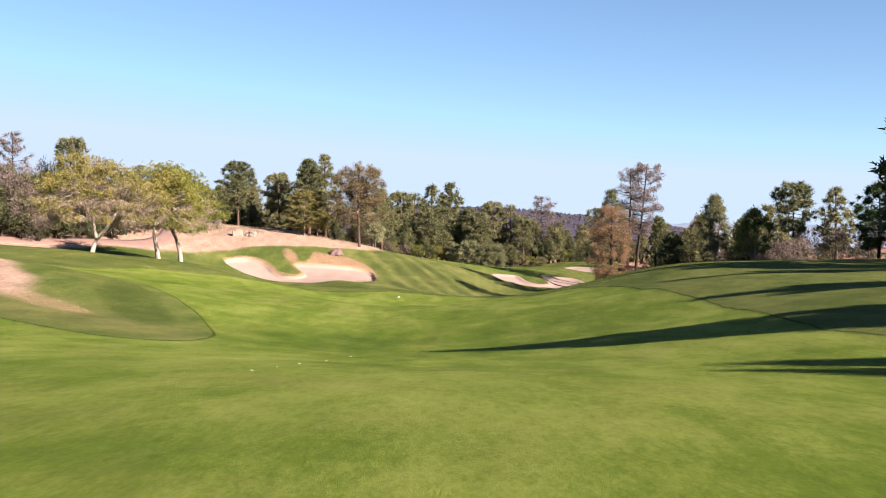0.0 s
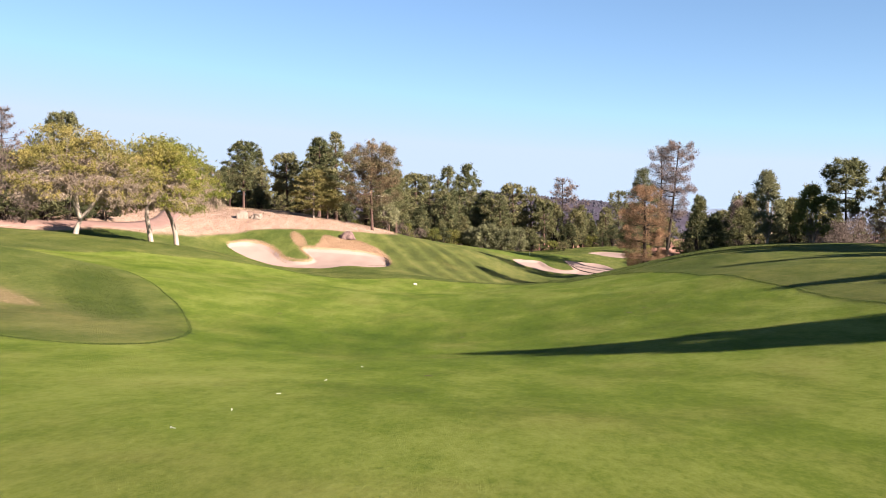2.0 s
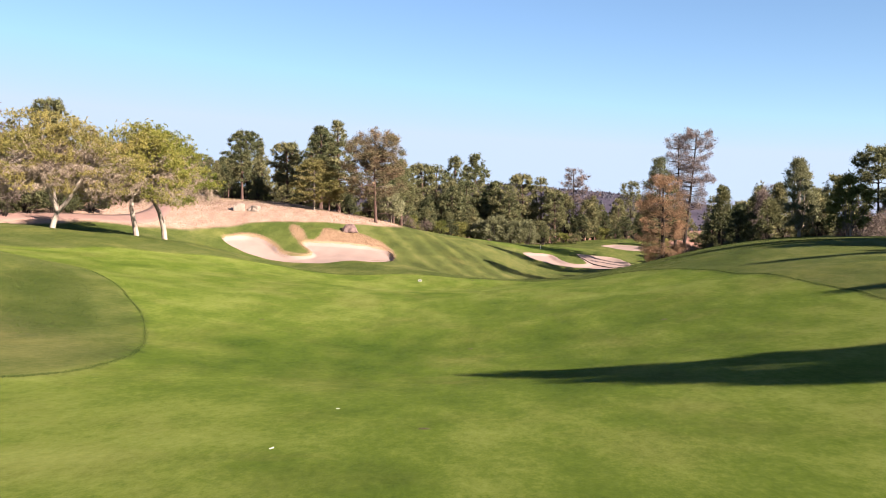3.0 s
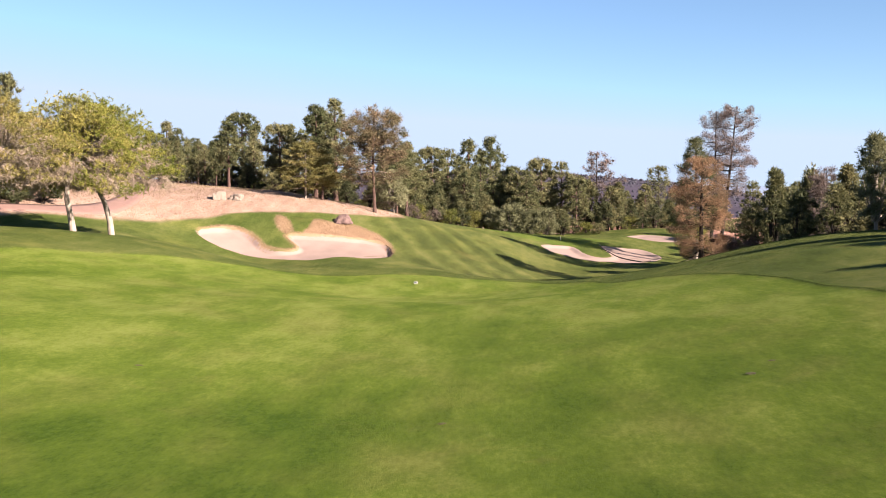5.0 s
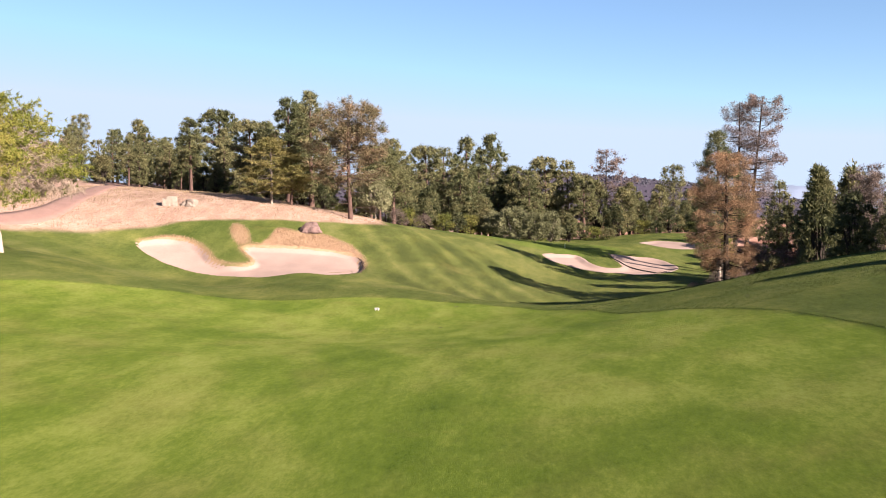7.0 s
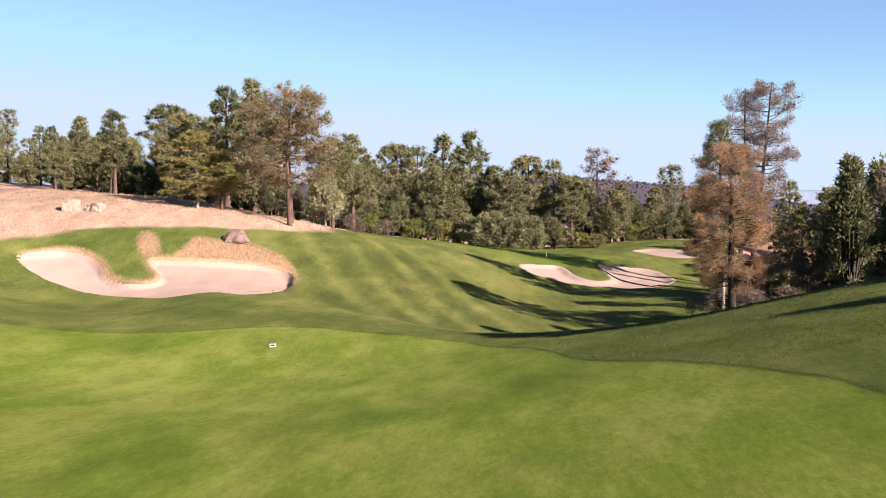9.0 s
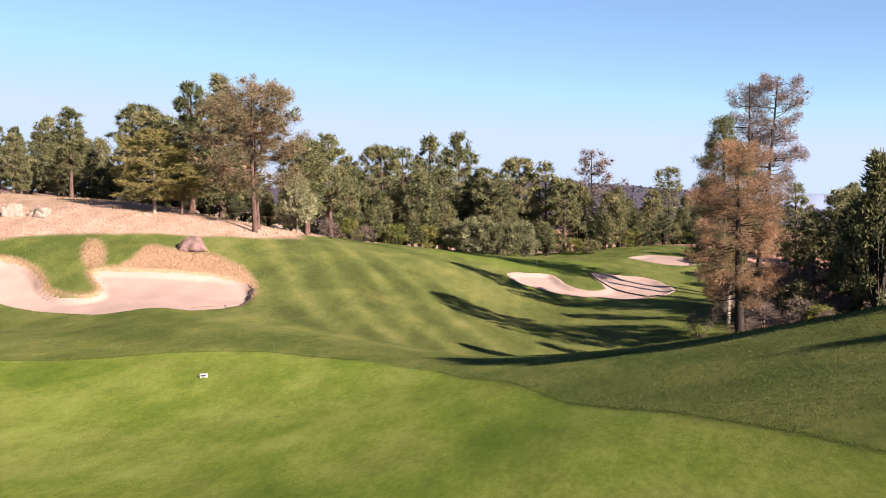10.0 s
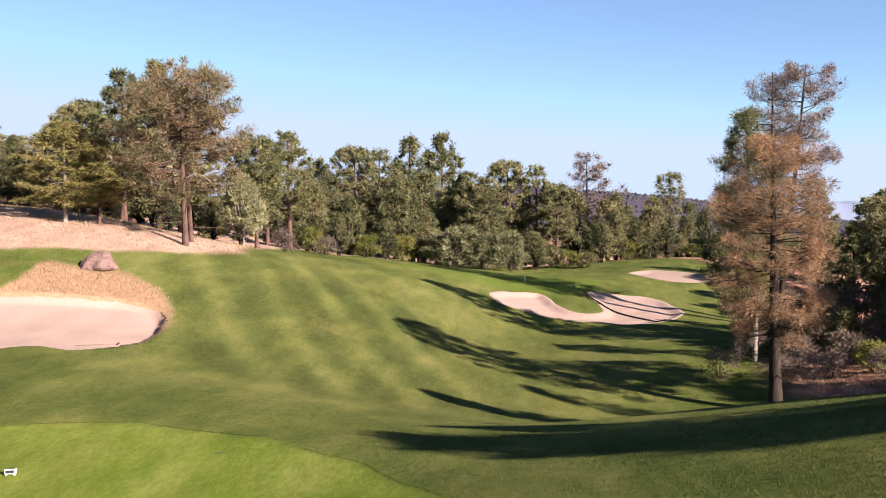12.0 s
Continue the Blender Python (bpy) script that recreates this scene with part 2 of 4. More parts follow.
def ground(x, y):
    x, y = np.asarray(x, float), np.asarray(y, float)
    z = np.full(np.broadcast(x, y).shape, BASE)
    for a, b, r, h in BROAD + LOCAL:
        z = z + h * np.exp(-((x - a) ** 2 + (y - b) ** 2) / (2 * r * r))
    z = z + 0.07 * ripple(x, y, 4.0) * smooth(20, 60, y)
    for b in BUNKERS:
        d = bunker_edge(x, y, b)
        z = z - b["depth"] * smooth(0.0, b["lip"], d)
    z = z + 0.06 * (1 - turf_cut(x, y, 0.4))
    far = np.hypot(x, y - 120)
    return z - 30 * smooth(260, 900, far)


def gz(x, y):
    return float(ground(np.array([x]), np.array([y]))[0])


FAIRWAY_RIGHT = [(-60, 20), (0, 16), (20, 13.6), (27.5, 12.4), (31, 11.7), (38, 12.2), (46, 12.8), (54, 13.3), (65, 13.1), (75, 13.2), (83, 12.2), (88, 10.4), (95, 7.7), (102, 5.8), (107, 3.1), (110.5, -0.5)]
FAIRWAY_FRONT = [(-30, 62), (-27, 74), (-24.5, 86), (-21.3, 95), (-17, 103), (-8.4, 109.4), (-4.5, 111.4), (-0.5, 110.5)]
BANK_FOOT = [(90, -62), (100, -52), (108, -44), (119, -35.5), (129, -32), (134, -27), (137, -21), (139.5, -17), (143, -13), (148, -10.5), (156, -12), (170, -13), (400, -13)]
TURF_END = [(-60, 60), (-13, 160), (-10, 172), (-1, 186), (7, 183), (13, 186), (19, 194), (26, 202), (29, 190), (30.5, 170), (27, 150), (22, 140), (20.5, 130), (22, 124), (27, 119), (34, 116), (60, 114)]


def lerp(points, v):
    return np.interp(v, [p[0] for p in points], [p[1] for p in points])


def zones(x, y):
    """What grows where: fairway, dry tan grass, bare soil and litter, deep rough, putting green."""
    w = 0.35 * ripple(x, y, 2.2)
    fair = turf_cut(x, y)
    bank = smooth(-0.7, 0.7, lerp(BANK_FOOT, y) - x + w)
    litter = np.where(x > 19, smooth(-1.2, 1.2, np.minimum(x - np.interp(y, [116, 121, 128, 138, 150, 165, 190, 205], [36, 27, 22, 20.8, 26, 29.5, 29, 24]), y - 117) + 2 * w), 0)
    woods = smooth(-1.0, 1.5, y - np.interp(x, [-13, -10, -1, 7, 13, 19, 26], [170, 178, 197, 196, 200, 208, 215]) + w)
    soil = np.maximum(np.maximum(bank, litter), woods)
    soil = np.maximum(soil, smooth(0.25, -0.25, ellipse(x, y, (-23.9, 52.6, 2.2, 7.0, 32)) - 1 + 0.4 * w))
    soil = np.maximum(soil, smooth(60, 64, np.abs(x)))
    out = -bunker_edge(x, y, BUNKERS[0])
    reach = np.interp(x, [-29.5, -27, -22.4, -20.3, -18.9, -18.4, -15, -12, -10.2, -9.0], [-0.3, 0.25, 0.15, 0.1, 0.1, 4.2, 3.8, 2.2, 0.1, -0.4])
    behind = smooth(-0.3, 0.3, y - np.interp(x, [-29.5, -24, -22, -19, -16, -10.5, -9], [129, 129, 127.4, 127.2, 131, 131, 127]))
    tan = smooth(0.5, -0.4, out - reach * (1 + 0.3 * w)) * behind * smooth(9, 8, out)
    for e, k in (((-21.2, 133.3, 0.75, 2.2, 22), 0.9), ((-17.6, 45.6, 1.3, 3.0, 50), 0.5)):
        tan = np.maximum(tan, smooth(0.3, -0.25, ellipse(x, y, e) - 1 + 0.3 * w) * k)
    deep = np.zeros_like(x)
    for e in ((-15.5, 51.3, 1.5, 8.4, 21),):
        deep = np.maximum(deep, smooth(0.3, -0.2, ellipse(x, y, e) - 1 + 0.3 * w))
    inside = smooth(-0.2, 0.2, bunker_edge(x, y, SPUR))
    fair = np.maximum(fair, 0.12 * inside * (1 - deep))
    tan = np.maximum(tan, 0.10 * inside * smooth(1.2, 0.5, ellipse(x, y, (-17.5, 43.0, 10, 5.0, -32))))
    tan = np.maximum(tan, 0.05 * smooth(1.3, 0.7, ellipse(x, y, (0, 138, 13, 22, 10))) * (1 - fair))
    green = smooth(0.06, -0.06, ellipse(x, y, (6, 172, 9, 6.5, 0)) - 1)
    return fair, tan, soil, deep, green


def ground_material():
    m, n, l, b = shader("golf_course_turf_and_soil", 0.95, 0.04)
    v = coords(n, l, 1.0)
    zone, extra = n.new("ShaderNodeVertexColor"), n.new("ShaderNodeVertexColor")
    zone.layer_name, extra.layer_name = "zone", "extra"
    zs, ex = n.new("ShaderNodeSeparateColor"), n.new("ShaderNodeSeparateColor")
    l.new(zone.outputs["Color"], zs.inputs[0])
    l.new(extra.outputs["Color"], ex.inputs[0])
    fair, tan, soil, deep, green, turf_tone = *zs.outputs[:3], *ex.outputs[:3]
    streak = coords(n, l, 1.0, "Object", (1.0, 0.33, 1.0))
    patch = noise_of(n, l, coords(n, l, 1.0, "Object", (1.0, 0.6, 1.0)), 0.17, 4, 0.55)
    mottle = noise_of(n, l, streak, 0.75, 6, 0.62)
    blade = noise_of(n, l, streak, 7.0, 6, 0.8)
    fine = noise_of(n, l, streak, 26.0, 5, 0.85)
    f = math_of(n, l, "ADD", math_of(n, l, "MULTIPLY", patch, 0.25), math_of(n, l, "ADD", math_of(n, l, "MULTIPLY", mottle, 0.28), math_of(n, l, "ADD", math_of(n, l, "MULTIPLY", blade, 0.26), math_of(n, l, "MULTIPLY", fine, 0.20))))
    f = math_of(n, l, "ADD", f, math_of(n, l, "MULTIPLY", math_of(n, l, "SUBTRACT", turf_tone, 0.5), 0.15))
    f = math_of(n, l, "ADD", math_of(n, l, "MULTIPLY", math_of(n, l, "SUBTRACT", f, 0.5), 2.1), 0.5)
    turf = ramp(n, l, f, [(0.18, (0.028, 0.052, 0.005)), (0.44, (0.069, 0.100, 0.012)), (0.58, (0.106, 0.132, 0.024)), (0.84, (0.172, 0.190, 0.052))])
    rough = ramp(n, l, f, [(0.18, (0.018, 0.030, 0.006)), (0.44, (0.046, 0.062, 0.014)), (0.58, (0.073, 0.083, 0.023)), (0.84, (0.118, 0.120, 0.046))])
    col = mix(n, l, fair, rough, turf)
    dry = math_of(n, l, "MULTIPLY", math_of(n, l, "SUBTRACT", noise_of(n, l, coords(n, l, 1.0, "Object", (0.8, 0.45, 1.0)), 0.45, 5, 0.6), 0.48, True), 2.4, True)
    col = mix(n, l, dry, col, ramp(n, l, f, [(0.2, (0.046, 0.056, 0.008)), (0.8, (0.165, 0.165, 0.048))]))
    col = mix(n, l, math_of(n, l, "MULTIPLY", green, 0.6), col, (0.067, 0.096, 0.015))
    col = mix(n, l, math_of(n, l, "MULTIPLY", deep, 0.5), col, mix(n, l, blade, (0.017, 0.036, 0.003), (0.036, 0.048, 0.010)))
    worn = math_of(n, l, "MULTIPLY", math_of(n, l, "SUBTRACT", noise_of(n, l, v, 0.23, 7, 0.72), 0.585, True), 2.2, True)
    col = mix(n, l, worn, col, mix(n, l, blade, (0.075, 0.062, 0.018), (0.165, 0.140, 0.050)))
    straw = ramp(n, l, blade, [(0.3, (0.168, 0.102, 0.060)), (0.7, (0.275, 0.185, 0.123))])
    col = mix(n, l, tan, col, straw)
    litter = ramp(n, l, math_of(n, l, "ADD", math_of(n, l, "MULTIPLY", mottle, 0.45), math_of(n, l, "MULTIPLY", blade, 0.55)), [(0.34, (0.136, 0.081, 0.062)), (0.5, (0.242, 0.163, 0.127)), (0.64, (0.315, 0.231, 0.185))])
    fallen = ramp(n, l, mottle, [(0.36, (0.095, 0.045, 0.034)), (0.5, (0.20, 0.105, 0.078)), (0.66, (0.31, 0.190, 0.145))])
    col = mix(n, l, soil, col, mix(n, l, extra.outputs["Alpha"], litter, fallen))
    l.new(col, b.inputs["Base Color"])
    h = math_of(n, l, "ADD", math_of(n, l, "MULTIPLY", blade, 0.6), math_of(n, l, "MULTIPLY", fine, 0.5))
    bump(n, l, b, h, 0.9, 0.09)
    return m


def mesh_of(name, verts, faces, mats, smooth_faces=False):
    me = bpy.data.meshes.new(name)
    me.from_pydata([tuple(v) for v in verts], [], [tuple(f) for f in faces])
    for k in mats if isinstance(mats, (list, tuple)) else [mats]:
        me.materials.append(k)
    if smooth_faces:
        me.polygons.foreach_set("use_smooth", [True] * len(me.polygons))
    me.update()
    return me


def steps(stops, low, high, growth=1.09):
    """Positions along an axis: evenly spaced in each stretch (from, to, step), then ever wider outwards."""
    a = [stops[0][0]]
    for _, to, step in stops:
        a += list(np.linspace(a[-1], to, max(2, round((to - a[-1]) / step) + 1))[1:])
    d = stops[-1][2]
    while a[-1] < high:
        d *= growth
        a.append(a[-1] + d)
    d, front = stops[0][2], []
    while (front[-1] if front else a[0]) > low:
        d *= growth
        front.append((front[-1] if front else a[0]) - d)
    return np.array(front[::-1] + a)


def grid_faces(nx, ny):
    i, j = np.meshgrid(np.arange(nx - 1), np.arange(ny - 1))
    a = (j * nx + i).ravel()
    return np.stack([a, a + 1, a + nx + 1, a + nx], 1)


def build_ground():
    xs = steps([(-36, -31, 0.5), (-31, 22, 0.34), (22, 30, 0.5)], -3500, 3500)
    ys = steps([(6, 30, 0.5), (30, 60, 0.42), (60, 78, 0.5), (78, 112, 0.33), (112, 121, 0.45), (121, 135, 0.2), (135, 154, 0.5), (154, 169, 0.28), (169, 200, 0.6)], -900, 4600)
    x, y = np.meshgrid(xs, ys)
    z = ground(x, y)
    me = mesh_of("ground", np.stack([x.ravel(), y.ravel(), z.ravel()], 1).tolist(), grid_faces(len(xs), len(ys)).tolist(), ground_material(), True)
    fair, tan, soil, deep, green = (k.ravel() for k in zones(x, y))
    u = (x * 0.92 + y * 0.39).ravel()
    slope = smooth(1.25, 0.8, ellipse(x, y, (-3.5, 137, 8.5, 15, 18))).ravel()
    # Mowing stripes, with the far slope toned darker as a whole.
    stripe_tone = 0.5 - 0.34 * slope + 0.40 * slope * np.sin((u + 0.25 * ripple(x, y, 5.0).ravel()) * 2 * math.pi / 3.4) + fair * 0.07 * np.sin(((x + 0.04 * y) * 2 * math.pi / 5.5).ravel())
    # A broad oval of the near fairway is toned darker by hand.
    stripe_tone = stripe_tone - 0.42 * smooth(1.2, 0.3, ellipse(x, y, (-1, 53, 12, 20, 0))).ravel()
    one = np.ones_like(fair)
    needles = smooth(14, 18, x).ravel() * smooth(80, 110, y).ravel()
    for name, r, g, b, w in (("zone", fair, tan, soil, one), ("extra", deep, green, np.clip(stripe_tone, 0, 1), needles)):
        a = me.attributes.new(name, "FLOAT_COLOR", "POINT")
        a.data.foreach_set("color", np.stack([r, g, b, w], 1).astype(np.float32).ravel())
    tagged(new("ground", me), "mown green fairway, rough and pinkish bare banks", "ground", kind="structure")


build_ground()


def build_bunker(b, label):
    """The sand as a sheet inside the turf's lip."""
    lo, hi = b["line"].min(0) - 0.5, b["line"].max(0) + 0.5
    xs, ys = np.arange(lo[0], hi[0], 0.17), np.arange(lo[1], hi[1], 0.17)
    x, y = np.meshgrid(xs, ys)
    d = bunker_edge(x, y, b)
    z = ground(x, y) + 0.06 + 0.02 * ripple(x, y, 0.7) - 0.13 * smooth(0.35, 0.0, d)
    f = grid_faces(len(xs), len(ys))
    f = f[(d.ravel()[f] > 0.02).any(1)]
    used, f = np.unique(f, return_inverse=True)
    v = np.stack([x.ravel(), y.ravel(), z.ravel()], 1)[used]
    me = mesh_of("bunker", v.tolist(), f.reshape(-1, 4).tolist(), SAND, True)
    tagged(new("bunker", me), label, "sand bunker", "bunkers", "structure")


build_bunker(BUNKERS[0], "large pale pink sand bunker with a turf tongue")
build_bunker(BUNKERS[1], "pale sand bunker with rakes, streaked by tree shadows")
build_bunker(BUNKERS[2], "small pale sand bunker beside the far green")


# ---- trees ----
def part(name, me, parent, label=""):
    ob = new(name, me)
    ob.parent = parent
    if label:
        ob["label"] = label
    return ob


def tube(path, radii, sides=6):
    """Vertices and faces of a tapered tube along a path."""
    path, verts, faces = np.asarray(path, float), [], []
    for i, (p, r) in enumerate(zip(path, radii)):
        d = path[min(i + 1, len(path) - 1)] - path[max(i - 1, 0)]
        d = d / (np.linalg.norm(d) + 1e-9)
        a = np.cross(d, (0.31, 0.95, 0.05) if abs(d[2]) > 0.9 else (0, 0, 1))
        a /= np.linalg.norm(a) + 1e-9
        b = np.cross(d, a)
        for k in range(sides):
            t = 2 * math.pi * k / sides
            verts.append(p + r * (math.cos(t) * a + math.sin(t) * b))
    for i in range(len(path) - 1):
        for k in range(sides):
            q = (k + 1) % sides
            faces.append((i * sides + k, i * sides + q, (i + 1) * sides + q, (i + 1) * sides + k))
    faces.append(tuple(range((len(path) - 1) * sides, len(path) * sides)))
    return verts, faces


class Wood:
    """Gathers tubes into one mesh."""

    def __init__(self):
        self.v, self.f = [], []

    def add(self, path, radii, sides=6):
        v, f = tube(path, radii, sides)
        n = len(self.v)
        self.v += v
        self.f += [tuple(i + n for i in q) for q in f]


def tufts(rng, centres, ways, blades, length, width, spread=1.0, up=0.25):
    """Leaf or twig tufts: narrow blades that fan out from each centre."""
    c, w = np.repeat(centres, blades, 0), np.repeat(ways, blades, 0)
    n = len(c)
    d = rng.normal(size=(n, 3))
    d = d / np.linalg.norm(d, axis=1, keepdims=True) * spread + w + (0, 0, up)
    d /= np.linalg.norm(d, axis=1, keepdims=True) + 1e-9
    side = np.cross(d, rng.normal(size=(n, 3)))
    side /= np.linalg.norm(side, axis=1, keepdims=True) + 1e-9
    le, wi = length * rng.uniform(0.6, 1.25, (n, 1)), width * rng.uniform(0.7, 1.3, (n, 1))
    start = c + 0.06 * le * d
    corners = [start - 0.5 * wi * side, start + 0.5 * wi * side, start + le * d]
    return np.stack(corners, 1).reshape(-1, 3).tolist(), np.arange(3 * n).reshape(-1, 3).tolist()


def clumps(rng, centres, sizes, ways, blades, blade, core=0.6, flat=0.75, pull=0.35, up=0.2, heart=11):
    """A crown of clumps: each a dense heart of crossed sprays with blades standing out of it on all sides, pulled along its way."""
    c, r, w = np.asarray(centres), np.asarray(sizes)[:, None], np.asarray(ways)
    n = len(c)
    verts, faces = [], []
    if core:
        q = rng.normal(size=(n, heart, 3, 3))
        q *= core * rng.uniform(0.75, 1.25, (n, heart, 3, 1)) / np.linalg.norm(q, axis=3, keepdims=True)
        q = q * (1, 1, flat) * r[:, None, None] + c[:, None, None]
        verts = q.reshape(-1, 3).tolist()
        faces = np.arange(3 * n * heart).reshape(-1, 3).tolist()
    c, r, w = np.repeat(c, blades, 0), np.repeat(r, blades, 0), np.repeat(w, blades, 0)
    m = len(c)
    d = rng.normal(size=(m, 3))
    d /= np.linalg.norm(d, axis=1, keepdims=True)
    start = c + d * (1, 1, flat) * r * (0.35 + 0.6 * rng.random((m, 1)) ** 0.6)
    d = d * (1, 1, flat) + rng.normal(0, 0.45, (m, 3)) + pull * w + (0, 0, up)
    d /= np.linalg.norm(d, axis=1, keepdims=True)
    side = np.cross(d, rng.normal(size=(m, 3)))
    side /= np.linalg.norm(side, axis=1, keepdims=True) + 1e-9
    le, wi = blade[0] * rng.uniform(0.6, 1.3, (m, 1)), blade[1] * rng.uniform(0.7, 1.3, (m, 1))
    faces += (np.arange(3 * m).reshape(-1, 3) + len(verts)).tolist()
    verts += np.stack([start - 0.5 * wi * side, start + 0.5 * wi * side, start + le * d], 1).reshape(-1, 3).tolist()
    return verts, faces


def pine(seed, height=12.0, radius=2.6, bare=0.3, whorls=15, per=6, blades=30, blade=(0.3, 0.09), shape="broad", thin=0.0, needles=None, wood=None, girth=0.022, lean=0.0, label="", droop=0.0, stubs=9, flat=0.88, puff=0.5, core=0.6, fill=0.68, lobes=0.3, inner=0.45):
    """A pine: whorls of limbs on a tapering trunk, with needle clumps along the outer part of each limb."""
    rng = np.random.default_rng(seed)
    root = new("pine_tree")
    w = Wood()
    wob = rng.normal(0, 0.012 * height, (2,))
    axis = lambda t: np.array([lean * height * t + wob[0] * math.sin(t * 3.1), wob[1] * math.sin(t * 2.3), height * t])
    ts = np.linspace(0, 0.98, 12)
    r0 = girth * height
    w.add([axis(t) - (0, 0, 0.4 if t == 0 else 0) for t in ts], [r0 * (1.25 if t == 0 else 1) * (1 - 0.9 * t) + 0.015 for t in ts], 9)
    cs, rs, ws = [], [], []
    gap = (0.955 - bare) / (whorls - 1)

    def limb(u):
        """How far the limbs reach at the height u of the crown, from 0 to 1."""
        if shape == "cone":
            return radius * (1 - u) ** 0.75 * (0.75 + 0.25 * min(1, u * 6)) + 0.25
        if shape == "flame":
            return radius * (0.62 + 0.38 * min(1, u / 0.28)) * (1 - max(0.0, (u - 0.28) / 0.74)) ** 0.9 + 0.15
        if shape == "dome":
            return radius * (0.8 + 0.2 * min(1, u / 0.3)) * max(0.0, 1 - u ** 4) ** 0.8 + 0.15
        if shape == "round":
            return radius * math.sqrt(max(0.04, 1 - (1.72 * u - 0.76) ** 2))
        return radius * (0.55 + 0.5 * math.sin(math.pi * min(1, u * 1.05 + 0.12))) * (1 - u ** 4) + 0.3

    for i in range(whorls):
        t = bare + (0.955 - bare) * (i + rng.uniform(-0.35, 0.35)) / (whorls - 1)
        t0 = min(max(t, bare * 0.9), 0.955)
        off = rng.uniform(0, 6.28)
        for k in range(per):
            if rng.random() < thin:
                continue
            a = off + k * 6.283 / per + rng.normal(0, 0.3)
            t = min(max(t0 + rng.uniform(-0.75, 0.75) * gap, bare * 0.9), 0.955)
            u = (t - bare) / (1 - bare)
            le = limb(max(u, 0.0)) * rng.uniform(0.72, 1.04) * (1 + lobes * math.sin(2 * a + 6.5 * u + seed) * math.cos(9 * u + seed))
            rise = (0.34 if shape == "round" else 0.5) * u - 0.12 - droop + rng.normal(0, 0.1)
            p0 = axis(t)
            out = np.array([math.cos(a), math.sin(a), 0])
            p1 = p0 + out * le * 0.55 + (0, 0, le * 0.55 * rise)
            p2 = p0 + out * le + (0, 0, le * (rise + 0.16))
            p2[2] = min(p2[2], height - 0.9 * puff - 0.55 * le * le / radius)
            p1[2] = min(p1[2], 0.5 * (p0[2] + p2[2]) + 0.1)
            rb = max(0.014, 0.0048 * height * (1 - u * 0.7) * le / radius)
            w.add([p0, p1, p2], [rb, rb * 0.7, rb * 0.25], 3)
            side = np.array([-out[1], out[0], 0])
            for j in range(max(1, round(le * fill / puff + rng.uniform(0, 0.8)))):
                s = 1.0 if j == 0 else rng.uniform(inner, 1.0)
                p = p0 + (p1 - p0) * s / 0.55 if s < 0.55 else p1 + (p2 - p1) * (s - 0.55) / 0.45
                tip = p + side * 0.34 * le * (1.25 - s) * rng.normal() + (0, 0, rng.uniform(-0.2, 0.7) * puff)
                if rng.random() < 0.5:
                    w.add([p * 0.6 + p0 * 0.4, tip], [rb * 0.4, rb * 0.15], 3)
                cs.append(tip)
                rs.append(puff * rng.uniform(0.7, 1.25) * (0.75 + 0.25 * min(1, le / 1.5)))
                ws.append(out + (0, 0, -1.2 * droop))
    for k in range(3):
        cs.append(axis(0.965 - 0.03 * k) + rng.normal(0, 0.15, 3))
        rs.append(puff * (0.5 + 0.15 * k))
        ws.append(np.array([0, 0, 1.0]))
    for k in range(stubs):
        t = rng.uniform(bare * 0.35, bare * 1.1)
        a = rng.uniform(0, 6.28)
        p0, le = axis(t), rng.uniform(0.3, 0.9) * radius * 0.7
        w.add([p0, p0 + (math.cos(a) * le, math.sin(a) * le, rng.uniform(-0.35, 0.1) * le)], [0.03, 0.008], 3)
    trunk = mesh_of("trunk", w.v, w.f, wood or PINE_BARK, True)
    crown = mesh_of("crown", *clumps(rng, cs, rs, ws, blades, blade, core, flat, 0.3, 0.4 * flat - 2 * droop), needles or NEEDLES)
    part("trunk", trunk, root)
    part("crown", crown, root)
    return tagged(root, label, "pine tree")


